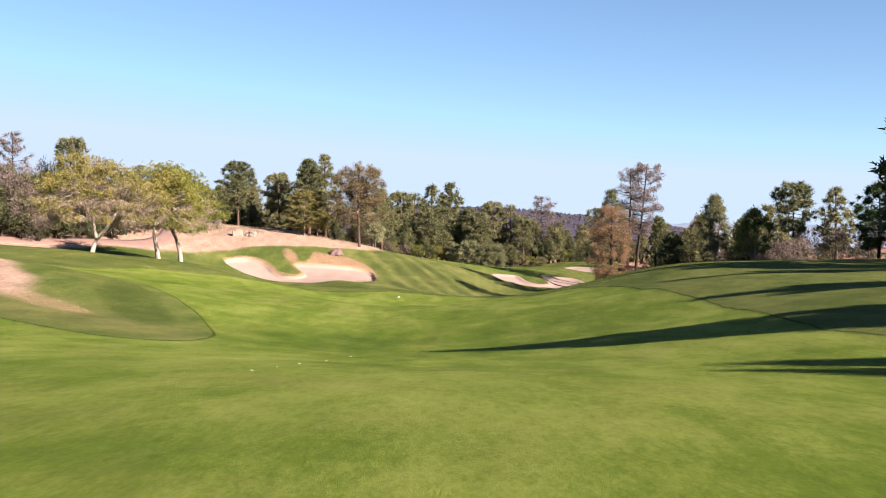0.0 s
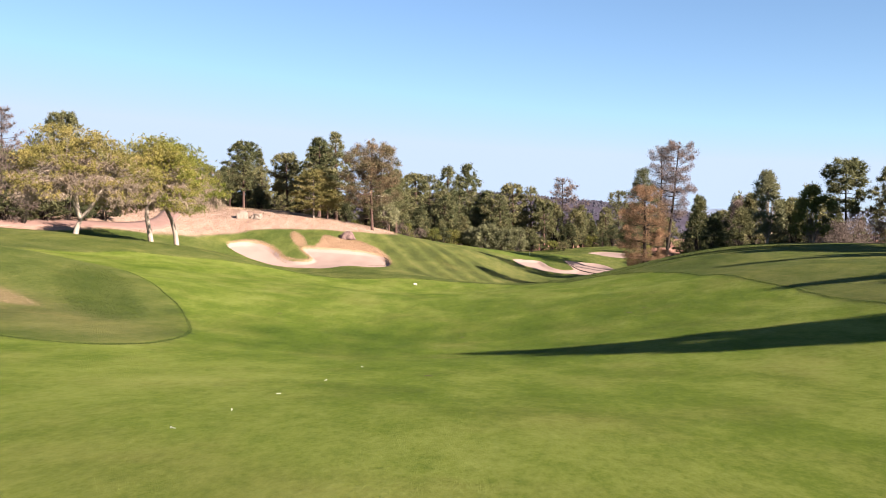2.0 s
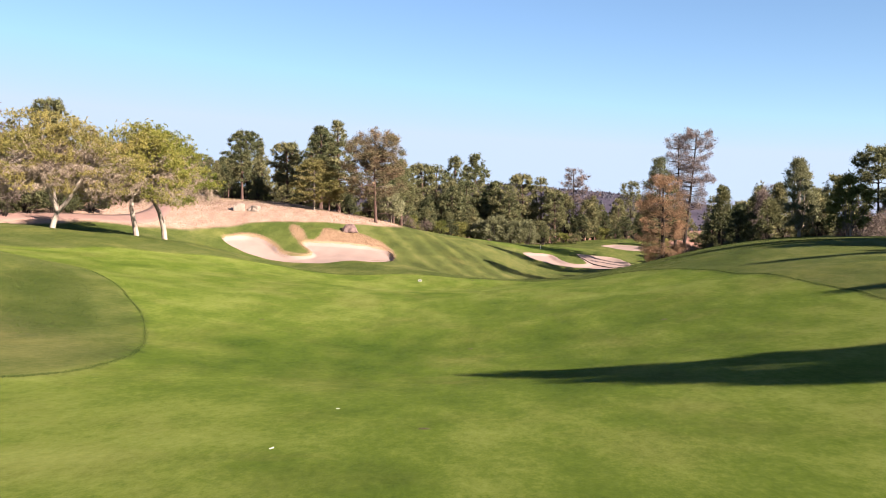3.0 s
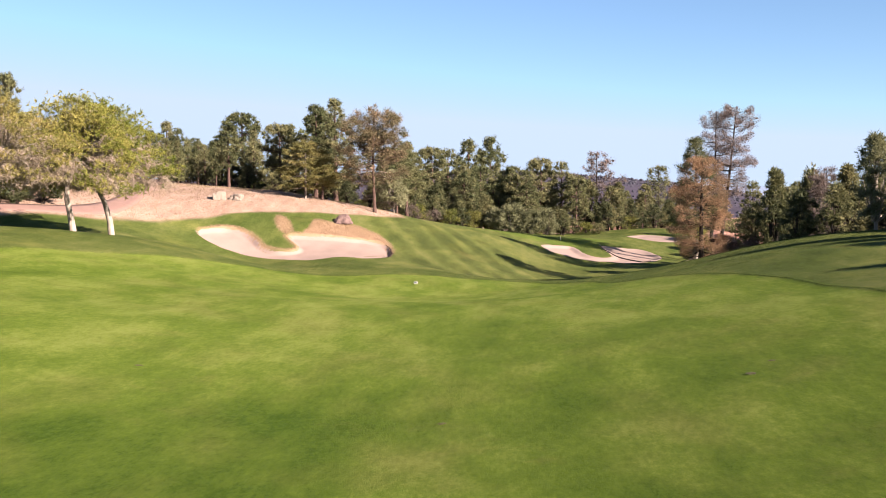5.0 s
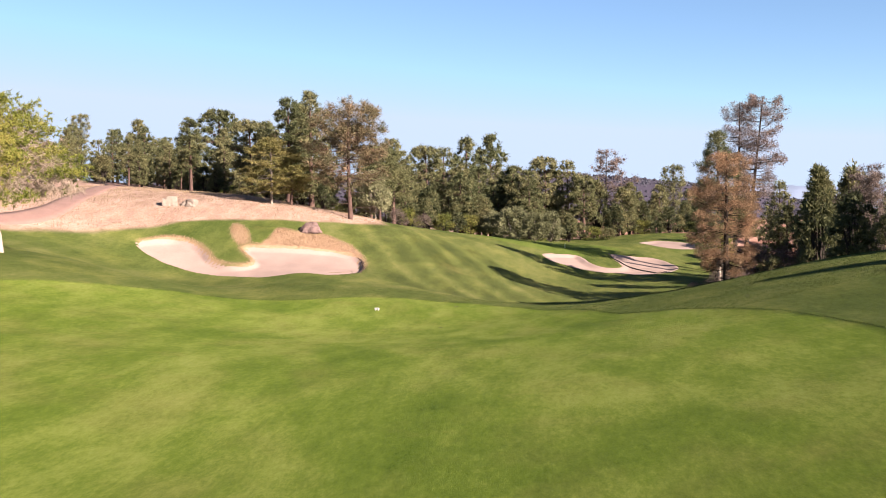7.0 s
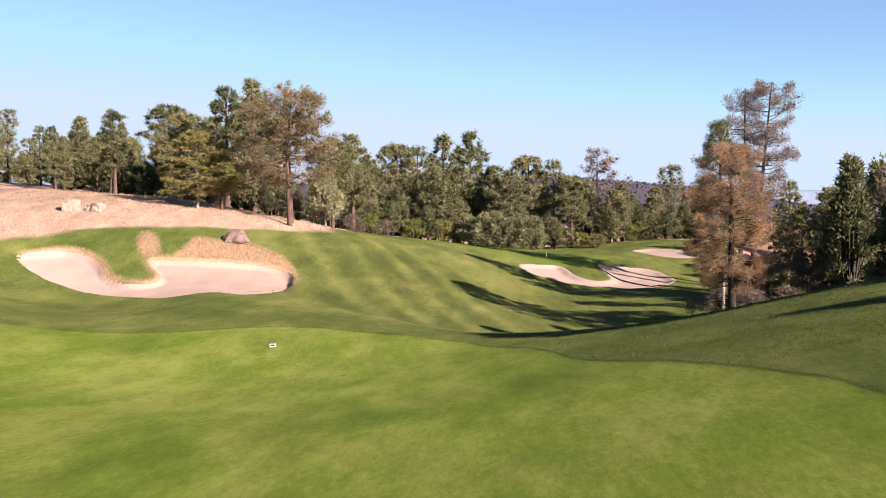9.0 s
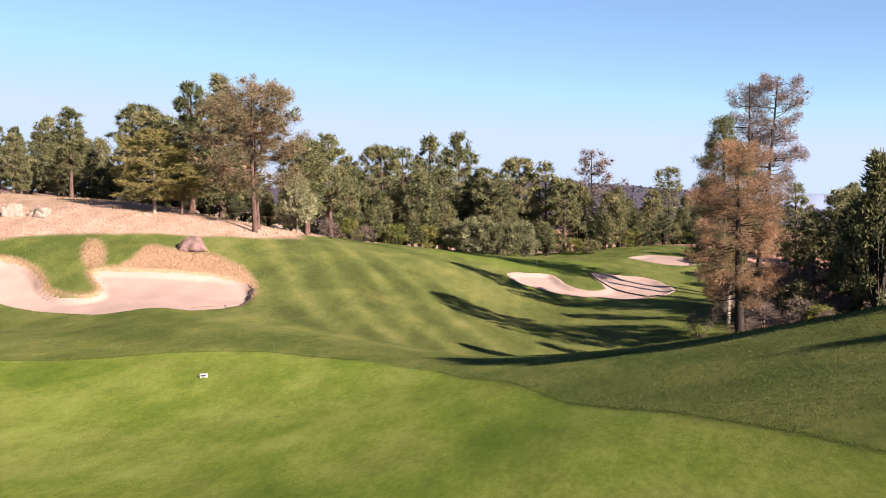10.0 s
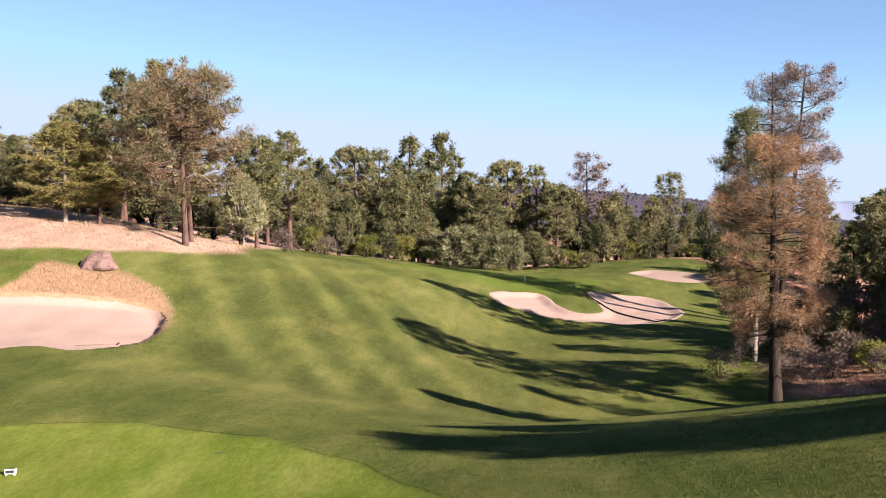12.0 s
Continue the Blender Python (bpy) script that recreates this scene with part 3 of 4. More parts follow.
def bushy(seed, height=6.0, radius=2.2, count=60, blades=40, blade=(0.3, 0.13), stem=0.12, leaves=None, wood=None, name="juniper_tree", label="", category="juniper tree", pointed=0.5, stems=3, girth=0.02, core=0.6, clump=1.0):
    """A leafy crown of many clumps on a few stems, uneven in outline."""
    rng = np.random.default_rng(seed)
    root = new(name)
    w = Wood()
    cs, rs, ws = [], [], []
    lo = stem * height
    for k in range(count):
        u = rng.random() ** 0.8
        a = rng.uniform(0, 6.283)
        env = radius * ((1 - u) ** pointed) * (0.62 + 0.38 * min(1, u * 5)) * (1 + 0.22 * math.sin(3 * a + seed) * math.cos(5 * u))
        q = env * math.sqrt(rng.uniform(0.25, 1.0))
        c = np.array([q * math.cos(a), q * math.sin(a), lo + (height - lo) * u * 0.96])
        cs.append(c)
        rs.append(radius * rng.uniform(0.17, 0.30) * clump)
        ws.append(np.array([math.cos(a), math.sin(a), 0.7]))
        if k % 3 == 0:
            base = np.array([0.1 * radius * math.cos(a), 0.1 * radius * math.sin(a), lo * 0.8])
            w.add([base, (base + c) / 2 + rng.normal(0, 0.12, 3), c], [girth * height * 0.5, girth * height * 0.3, 0.012], 3)
    for k in range(stems):
        a = k * 6.283 / stems + rng.uniform(0, 1)
        t = np.array([math.cos(a), math.sin(a), 0])
        w.add([t * 0.05 * radius - (0, 0, 0.3), t * 0.09 * radius + (0, 0, lo), t * 0.22 * radius + (0, 0, height * 0.55)], [girth * height, girth * height * 0.8, girth * height * 0.25], 7)
    part("trunk", mesh_of("trunk", w.v, w.f, wood or GREY_BARK, True), root)
    part("crown", mesh_of("crown", *clumps(rng, cs, rs, ws, blades, blade, core, 0.9, 0.3, 0.25), leaves or LEAF_JUNIPER), root)
    return tagged(root, label, category)


def mesquite(seed, height, spread, bole, forks, leaves, label, arm=0.12, steep=0.16):
    """A white-barked tree with a wide feathery crown, grey hanging twigs below it; bole gives the trunk's bends (x, z)."""
    rng = np.random.default_rng(seed)
    root = new("mesquite_tree")
    w = Wood()
    cs, ws, dry, dws = [], [], [], []
    path = [np.array([0, 0, -0.3])] + [np.array([x, 0.1 * x, z]) for x, z in bole]
    w.add(path, np.linspace(0.25, 0.14, len(path)), 9)
    fork = path[-1]
    arms = []
    for k in range(forks):
        a = 0.2 + k * 6.283 / forks + rng.normal(0, 0.25)
        out = np.array([math.cos(a), 0.8 * math.sin(a), 0])
        mid = fork + out * spread * 0.30 + (0, 0, height * rng.uniform(steep - 0.04, steep + 0.04))
        end = mid + out * spread * 0.25 + (0, 0, height * rng.uniform(0.18, 0.26))
        w.add([fork, (fork + mid) / 2 + rng.normal(0, 0.08, 3), mid, end], [arm, 0.8 * arm, 0.6 * arm, 0.025], 7)
        arms.append((mid, end))
    lo = height * 0.40
    for k in range(330):
        a, q = rng.uniform(0, 6.283), math.sqrt(rng.random())
        roof = lo + (height - lo) * (1 - 0.75 * q ** 2.4) * (1 + 0.12 * math.sin(4 * a + seed) * math.cos(5 * q + seed))
        u = rng.random() ** 0.6
        edge = spread * (1 + 0.22 * math.sin(3 * a + 2 * seed))
        c = np.array([fork[0] * 0.7 + edge * q * math.cos(a), edge * 0.9 * q * math.sin(a), lo * (1.0 - 0.32 * q) + (roof - lo * (1.0 - 0.32 * q)) * u])
        mid, end = min(arms, key=lambda m: np.linalg.norm(m[1] - c))
        b = mid + (end - mid) * rng.uniform(0.2, 1)
        w.add([b, (b + c) / 2 + rng.normal(0, 0.15, 3) + (0, 0, 0.15), c], [0.028, 0.016, 0.006], 3)
        way = np.array([math.cos(a) * 0.5, math.sin(a) * 0.5, -0.15])
        low = u < 0.66 and q < 0.9
        for i in range(20):
            e = c + rng.normal(0, 1, 3) * (0.42, 0.42, 0.17)
            if rng.random() < 0.15:
                w.add([c, e], [0.009, 0.003], 3)
            (dry if low and rng.random() < 0.88 else cs).append(e)
            (dws if len(dry) > len(dws) else ws).append(way - np.array((0, 0, 0.35)) * low)
    part("trunk", mesh_of("trunk", w.v, w.f, WHITE_BARK, True), root, "smooth white trunk and limbs")
    part("crown", mesh_of("crown", *tufts(rng, np.array(cs), np.array(ws), 11, 0.24, 0.05, 1.0, 0.0), leaves), root)
    part("dry_fringe", mesh_of("dry_fringe", *tufts(rng, np.array(dry), np.array(dws), 11, 0.5, 0.024, 0.8, -0.1), LEAF_DRY), root, "grey bare hanging twigs")
    return tagged(root, label, "tree")


def stand(ob, x, y, size=1.0, turn=0.0):
    ob.matrix_basis = Matrix.LocRotScale((x, y, gz(x, y)), Euler((0, 0, turn)), (size, size, size))
    return ob


def planted(kinds, rows, unit, seed, group, squash=0.0):
    """Copies of the built trees at the places given (x, y, height); unit is the height of the built ones."""
    rng = random.Random(seed)
    for i, (x, y, h) in enumerate(rows):
        s = h / unit
        w = s * rng.uniform(0.88, 1.12) * (unit / h) ** squash
        m = Matrix.LocRotScale((x, y, gz(x, y)), Euler((0, 0, rng.uniform(0, 6.28))), (w, w, s))
        copy_thing(kinds[i % len(kinds)], m)
        tagged(scene.objects[-1], group=group)


PINE_TREES = [(-22.5, 158.7, 11.7), (-20.3, 160.6, 13.2), (-28.3, 165.0, 9.4), (-33.5, 172.0, 8.6), (-33.2, 157.8, 8.1), (-55.7, 203.0, 11.2), (-12.4, 172.0, 10.5), (-16.3, 180.0, 9.6), (-14.1, 200.0, 10.1), (-11.0, 203.0, 13.1), (-8.6, 207.0, 13.1), (-5.9, 200.0, 10.2), (-5.2, 212.0, 15.9), (-1.6, 216.0, 17.6), (2.2, 203.0, 11.0), (4.5, 199.0, 10.1), (6.9, 205.0, 12.8), (10.4, 205.0, 11.9)]
PINE_TREES_OUTER = [(23.6, 226.0, 10.0), (32.0, 226.0, 10.5), (44.9, 150.0, 12.6), (45.2, 124.0, 9.9), (48.2, 152.0, 11.0), (-46.5, 126.0, 10.7), (-60.1, 130.0, 8.7), (-42.5, 176.0, 6.4), (-30.9, 184.0, 11.5), (-26.7, 186.0, 15.0), (-54.1, 190.0, 7.7), (-39.0, 176.0, 6.6), (-42.3, 202.0, 13.2), (-50.0, 178.0, 7.0), (-46.0, 173.0, 6.2), (-43.0, 168.5, 5.8), (-52.5, 170.0, 6.6), (-55.0, 177.0, 7.4), (-40.0, 171.0, 5.8), (-37.5, 167.5, 5.2), (-47.5, 183.0, 8.0)]
THIN_PINES = [(-49.2, 196.0, 7.6), (17.7, 219.6, 16.2), (31.0, 238.0, 17.2), (33.7, 139.0, 10.3), (-56.0, 182.0, 9.1), (-59.3, 138.0, 11.6), (-48.6, 185.0, 6.8)]
JUNIPERS = [(15.0, 206.0, 8.9), (18.8, 205.0, 7.1), (26.6, 228.0, 9.7), (32.0, 215.0, 7.7), (-9.2, 185.0, 5.8), (22.5, 115.0, 7.8), (24.2, 105.2, 4.4), (22.4, 107.5, 4.4), (25.3, 106.0, 5.8), (29.9, 141.0, 8.0), (36.6, 133.0, 8.0), (40.7, 150.0, 8.6), (33.5, 143.0, 10.8), (-43.4, 190.0, 7.0), (-41.5, 180.0, 6.7), (-31.1, 175.0, 6.4), (-52.7, 165.0, 3.5), (-15.9, 160.0, 3.4), (-18.3, 157.0, 3.0), (-23.6, 165.0, 4.2), (-26.5, 166.0, 4.0)]

# Pines outside the view whose long shadows lie on the fairway.
SHADE_PINES = [(33.7, 20.0, 15), (34.2, 17.4, 14.5), (35.6, 15.7, 14), (40.9, 12.5, 15), (41.2, 11.4, 14), (35.0, 3.2, 13), (34.1, 0.6, 13), (40.8, -2.5, 14), (40.6, 34.7, 13), (46.0, 33.0, 14), (44.6, 29.1, 14), (49.1, 28.0, 14), (45.0, 24.8, 13), (41.8, 56.8, 12), (48.7, 56.1, 13), (50.5, 51.7, 14), (54.3, 56.9, 13), (36.1, 78.8, 9.5), (41.2, 71.4, 11), (43.8, 66.2, 12), (37.9, 85.5, 14), (41.2, 84.6, 14), (42.6, 81.6, 14), (45.1, 81.0, 14), (47.7, 79.3, 14)]
GREEN_PINE = "tall green pine with clumped needles and a bare lower trunk"
YOUNG_PINE = "green pine with needles nearly to the ground"
kinds = [pine(s, 12, r, bare, w, p, 32, (0.26, 0.075), sh, th, label=lb, puff=pf) for s, r, bare, w, p, sh, th, pf, lb in (
    (1, 2.8, 0.24, 17, 6, "flame", 0.12, 0.52, GREEN_PINE), (2, 2.5, 0.10, 19, 6, "flame", 0.08, 0.52, YOUNG_PINE), (3, 2.7, 0.34, 14, 7, "round", 0.12, 0.54, GREEN_PINE),
    (4, 2.7, 0.14, 18, 6, "flame", 0.12, 0.54, YOUNG_PINE), (5, 2.5, 0.36, 14, 7, "flame", 0.14, 0.52, GREEN_PINE), (6, 2.6, 0.08, 19, 6, "flame", 0.08, 0.54, YOUNG_PINE), (7, 2.9, 0.24, 16, 7, "flame", 0.14, 0.56, GREEN_PINE))]
plain_kinds = [pine(s, 12, r, 0.1, 12, 5, 18, (0.42, 0.13), sh, 0.12, puff=0.75, label="green pine among many in the woods") for s, r, sh in ((91, 2.5, "broad"), (92, 2.6, "flame"), (93, 2.6, "round"))]
planted(kinds, PINE_TREES + PINE_TREES_OUTER, 12, 5, "pines at the edge of the woods")
shade_kinds = [pine(s, 12, r, 0.12, 15, 6, 14, (0.5, 0.2), "flame", 0.04, puff=0.7, core=0.8, label="dense green pine beside the fairway") for s, r in ((94, 2.3), (95, 2.6))]
planted(shade_kinds, SHADE_PINES, 12, 8, "pines along the fairway")
thin = [pine(s, 12, r, ba, 14, pe, 44, (0.26, 0.036), sh, 0.12, nd, DARK_BARK, 0.014, label=lb, core=co, puff=0.48) for s, r, ba, pe, sh, nd, co, lb in ((11, 1.8, 0.5, 5, "round", NEEDLES, 0.45, "thin pine with a small crown on a bare trunk"), (12, 2.6, 0.28, 6, "broad", NEEDLES_GREY, 0.4, "greyish brown pine with sparse needles"))]
planted(thin, THIN_PINES, 12, 6, "thin pines")
jun = [bushy(s, 6, r, 80, 40, (0.24, 0.085), wood=DARK_BARK, label="dense dark green juniper, leafy to the ground", pointed=p) for s, r, p in ((21, 2.0, 0.55), (22, 2.4, 0.4), (23, 1.7, 0.7))]
planted(jun, JUNIPERS, 6, 7, "junipers", 0.35)
low_jun = [bushy(s, 6, r, 46, 30, (0.34, 0.12), wood=DARK_BARK, label="low green juniper in the woods", pointed=0.4, clump=1.15) for s, r in ((24, 2.2), (25, 2.5))]
scrub = [bushy(s, 3, 1.7, 34, 44, (0.28, 0.06), 0.05, lf, DARK_BARK, pointed=0.35, name="shrub", label=lb, category="shrub", stems=4, girth=0.012, core=co) for s, lf, co, lb in (
    (61, LEAF_TWIG, 0.0, "leafless reddish brown shrub"), (62, LEAF_OAK, 0.55, "yellow-green scrub oak bush"), (63, LEAF_JUNIPER, 0.65, "dark green low shrub"))]


def woods(seed, count, x0, x1, front, depth, low, high, pick):
    """A wood of single trees behind a line of fronts, lower than the trees before it."""
    rng = random.Random(seed)
    rows = []
    for i in range(count):
        x = x0 + (x1 - x0) * (i + rng.random()) / count
        rows.append((x, float(np.interp(x, *zip(*front))) + rng.random() * depth, rng.uniform(low, high)))
    planted(pick, rows, 12, seed, "trees of the woods")


WOOD_FRONT = [(-75, 180), (-50, 186), (-30, 178), (-14, 182), (0, 196), (14, 200), (34, 212), (60, 190)]
woods(71, 22, -16, 10, WOOD_FRONT, 12, 5.0, 7.5, plain_kinds)
woods(76, 14, 10, 40, WOOD_FRONT, 12, 3.6, 5.2, plain_kinds)
woods(72, 16, -16, 9, WOOD_FRONT, 40, 8.0, 11.0, plain_kinds)
woods(74, 18, 9, 50, WOOD_FRONT, 40, 3.8, 5.4, plain_kinds)
woods(75, 26, 40, 130, [(40, 235), (130, 200)], 80, 7.5, 11.0, plain_kinds)
woods(73, 34, -75, -16, WOOD_FRONT, 14, 4.0, 7.0, plain_kinds)
planted(jun, [(x, y, h) for x, y, h in ((-58, 172, 4.2), (-48, 170, 3.6), (-38, 168, 3.4), (-33, 167, 3.8), (-28, 160, 2.6), (-30, 170, 4.5), (-9, 178, 4.0), (-2, 192, 4.2), (3, 190, 3.4), (10, 193, 4.0), (17, 198, 4.6), (22, 205, 5.0), (29, 210, 5.5), (36, 205, 6.0))], 6, 9, "junipers", 0.35)
planted(scrub[2:], [(-49, 114, 4.0), (-45, 116.5, 4.2), (-41.5, 119, 3.8), (-53, 112, 4.4), (-57, 110, 4.6), (-46, 121, 5.0), (-41, 123.5, 3.0), (-51, 119, 5.0), (-60, 106, 5), (-55, 117, 5.5)], 3, 10, "dark shrubs on the bank", 0.6)
planted(scrub[:1], [(31, 104, 2.2), (33, 106, 2.5), (35, 108.5, 2.6), (29.4, 101.5, 1.7), (37, 112, 3.0), (40, 119, 4.6), (43.5, 120, 4.2), (38, 122, 4.0), (47, 118, 5.0), (36, 120, 3.2), (27.5, 137.5, 1.6), (23, 139.5, 2.2), (18.2, 136.6, 1.5), (-10.5, 161, 1.8), (-8.5, 168, 1.6), (-56, 121, 8.0), (-62, 118, 8.6), (-50, 127, 7.0), (-46.6, 112.2, 5.4), (-48.2, 113.6, 6.4), (-50.4, 114.4, 6.8), (-44.9, 111.6, 3.8)], 3, 11, "leafless shrubs", 0.5)
planted(low_jun + jun[:1], [(-60, 113, 5.0), (-56.5, 115, 5.6), (-53, 117, 5.0), (-50, 119.5, 5.4), (-47, 121.5, 5.0), (-44.5, 124, 4.6), (-42.5, 127, 4.0), (-46, 128, 5.5), (-50, 126, 6.0), (-54, 124, 6.0), (-58, 120, 6.0), (-43, 132, 4.4), (-46, 137, 5.0), (-49, 144, 5.0), (-51, 152, 4.6), (-62, 116, 6.5)], 6, 15, "dark shrubs on the bank", 0.8)
planted(kinds, [(45, 158, 12), (46, 168, 12), (39, 172, 10), (35.5, 178, 9.5), (42, 180, 10), (33.5, 147.5, 8.4), (28.4, 146.2, 7.4), (50, 172, 12), (52, 160, 9.5), (36.5, 163, 9)], 12, 16, "pines in the valley")
planted(scrub[:1] + scrub[2:], [(24.5, 142, 3.4), (26, 145.5, 3.2), (28, 148, 3.4), (23.5, 147, 2.6), (30, 145, 3.6), (25.2, 138.2, 2.8), (27.5, 142.2, 3.4), (22.2, 141.5, 2.2), (24, 152, 3.0), (28.5, 139.5, 3.2)], 3, 17, "leafless shrubs", 0.4)
planted(scrub[1:2], [(-4, 188.5, 2.8), (-7, 183, 2.4), (25.5, 125.2, 1.5), (25.6, 134.6, 1.7)], 3, 12, "yellow-green bushes", 0.5)
planted(low_jun + scrub[2:], [(-47.6, 112.4, 3.2), (-45.8, 114.2, 3.2), (-44.0, 115.9, 3.0), (-42.3, 117.8, 2.8), (-49.3, 110.8, 3.6), (-51, 110.5, 5), (-49.5, 112.5, 5), (-47.8, 113.2, 5.2), (-46.4, 115.2, 4.8), (-44.8, 116.9, 4.6), (-43.3, 118.9, 4.2), (-42, 120.2, 3.4), (-53, 109.4, 5), (-55.5, 107.5, 5), (-52, 113.5, 6), (-48, 117, 6)], 6, 18, "dark shrubs on the bank", 0.7)
planted(low_jun + scrub[2:], [(-48.5, 110.2, 3.4), (-46.8, 111.4, 3.0), (-45.2, 112.6, 3.3), (-43.6, 114.0, 3.0), (-42.2, 115.8, 3.2), (-40.8, 117.2, 2.6), (-47.6, 112.6, 4.6), (-44.6, 114.9, 4.4), (-50.5, 109.0, 3.8), (-52.8, 107.4, 4.0), (-39.6, 119.4, 2.2)], 6, 21, "dark shrubs on the bank", 0.7)
planted(low_jun + scrub[2:], [(30.2, 136.0, 2.6), (32.5, 134.5, 3.4), (28.6, 138.5, 2.6)], 6, 22, "dark shrubs in the valley", 0.6)
planted(scrub[:1], [(23.4, 134.6, 1.5), (24.8, 136.4, 1.9), (25.9, 133.4, 1.4), (22.6, 137.2, 1.8), (26.6, 137.8, 2.2), (21.4, 135.6, 1.2)], 3, 23, "leafless shrubs", 0.4)
rng_fill = random.Random(19)
planted(low_jun + scrub[1:], [(x, float(np.interp(x, [-70, -48, -30, -22, -15], [182, 176, 166, 160, 163])) + rng_fill.uniform(0, 9), rng_fill.uniform(2.6, 4.4)) for x in np.arange(-68, -13, 1.9)], 6, 13, "low trees under the pines", 0.5)
planted(low_jun + scrub[1:], [(x, float(np.interp(x, [-14, -1, 14, 34], [176, 190, 192, 206])) + rng_fill.uniform(0, 6), rng_fill.uniform(2.4, 4.4)) for x in np.arange(-13, 36, 1.9)], 6, 14, "low trees under the pines", 0.5)
# The built ones take their own places at the edge of the woods.
for k, (x, y), h in zip(shade_kinds + plain_kinds + low_jun + kinds + thin + jun + scrub, ((54, 84), (58, 104), (-20, 196), (-30, 200), (5, 214), (-46, 179), (8, 198), (-14.8, 192), (-4, 198), (12.5, 203), (0.5, 204), (21, 216), (-36, 182), (26, 218), (14.5, 224), (-62, 178), (38, 146), (-6, 192), (38, 134), (20.6, 139.8), (-11, 176), (29.5, 140.5)), (1.2, 1.1, 0.6, 0.6, 0.7, 0.7, 0.6, 0.75, 0.75, 0.8, 0.75, 0.8, 0.7, 0.8, 0.9, 0.8, 1.3, 0.7, 1.3, 0.7, 0.8, 0.6)):
    stand(k, x, y, h)

# Trees that stand out by themselves.
stand(pine(31, 13.0, 2.85, 0.29, 21, 6, 120, (0.27, 0.024), "dome", 0.2, NEEDLES_DEAD, DARK_BARK, 0.024, label="dying pine with rust-brown needles beside the valley", droop=0.12, stubs=40, puff=0.36, core=0.0, fill=0.56, lobes=0.16, inner=0.5), 19.6, 130.3)
stand(pine(32, 18.9, 2.3, 0.52, 15, 6, 90, (0.26, 0.026), "round", 0.34, NEEDLES_GREY, DARK_BARK, 0.013, 0.04, puff=0.45, core=0.0, fill=0.6, label="tall pine with sparse greyish needles"), 25.6, 157.6)
stand(pine(33, 19.6, 3.1, 0.44, 17, 6, 120, (0.26, 0.026), "round", 0.24, NEEDLES_GREY, DARK_BARK, 0.013, 0.11, puff=0.5, core=0.3, fill=0.6, label="tall leaning pine with sparse olive-grey needles"), 26.8, 158.5)
stand(pine(34, 14.5, 3.2, 0.2, 18, 7, 80, (0.24, 0.034), "flame", 0.12, NEEDLES, DARK_BARK, 0.018, puff=0.5, core=0.45, fill=0.8, label="olive green pine with clumped needles"), 21.8, 146.0)
stand(pine(35, 11.8, 4.5, 0.27, 15, 8, 90, (0.25, 0.036), "round", 0.24, NEEDLES_RUST, PINE_BARK, 0.016, puff=0.52, core=0.4, fill=0.56, lobes=0.34, label="broad pine with browning needles and reddish trunk"), -13.5, 145.4)
rust = scene.objects[-1].parent or scene.objects[-1]
dead = Wood()
dead.add([(0.1, 0, 4.3), (0.7, -0.1, 4.55), (1.3, -0.2, 4.4), (1.8, -0.2, 3.95), (2.1, -0.25, 3.5)], [0.06, 0.05, 0.04, 0.03, 0.01], 5)
dead.add([(0.7, -0.1, 4.55), (1.2, -0.3, 3.9), (1.45, -0.4, 3.6)], [0.03, 0.02, 0.008], 4)
part("dead_branch", mesh_of("dead_branch", dead.v, dead.f, WHITE_BARK, True), rust, "pale broken dead branch")
stand(pine(36, 9.6, 1.8, 0.64, 9, 5, 90, (0.24, 0.034), "round", 0.15, NEEDLES_RUST, PINE_BARK, 0.016, label="browning pine close behind another trunk"), -13.7, 147.2)
stand(pine(39, 8.9, 2.6, 0.35, 12, 6, 60, (0.24, 0.045), "round", 0.1, NEEDLES, PINE_BARK, 0.018, label="olive pine beside a browning one"), -12.6, 160.5)
stand(pine(37, 6.4, 3.5, 0.22, 11, 8, 60, (0.24, 0.045), "cone", 0.05, NEEDLES_GOLD, GREY_BARK, 0.022, label="small yellow-green pine with layered sprays on the bank", flat=0.35, stubs=4, puff=0.45, core=0.55, fill=0.85), -21.2, 145.0)
stand(pine(38, 5.6, 2.1, 0.25, 9, 7, 60, (0.24, 0.045), "cone", 0.05, NEEDLES_GOLD, PINE_BARK, 0.022, label="small golden-green pine with leaning trunk", flat=0.35, stubs=4, puff=0.45, core=0.55, fill=0.85), -19.6, 146.6)
stand(bushy(41, 6.4, 1.75, 90, 90, (0.22, 0.045), leaves=LEAF_GREY, wood=WHITE_BARK, name="juniper_tree", label="large grey-green juniper with a pale trunk", stem=0.14, stems=1, girth=0.022), 24.9, 99.2)
stand(bushy(42, 5.2, 2.2, 140, 80, (0.22, 0.045), leaves=LEAF_GREY, wood=GREY_BARK, label="grey-green juniper with a short pale trunk", stem=0.2, stems=1, girth=0.024), -12.6, 156.0)
stand(bushy(43, 4.7, 2.1, 70, 80, (0.20, 0.05), leaves=LEAF_OAK, name="oak_tree", label="yellow-green oak on the mound's far side", category="oak tree", stem=0.15, girth=0.016), 27.6, 95.6)
stand(pine(46, 10.4, 2.4, 0.45, 11, 6, 50, (0.24, 0.05), "round", 0.1, NEEDLES, DARK_BARK, 0.014, label="tall green pine with a thin bare trunk"), 38.9, 119.8)
stand(pine(44, 8.6, 2.8, 0.2, 15, 6, 50, (0.24, 0.05), "broad", 0.08, NEEDLES_SHADED, DARK_BARK, label="dark green pine with shade put into its needles"), 46.2, 114.0)
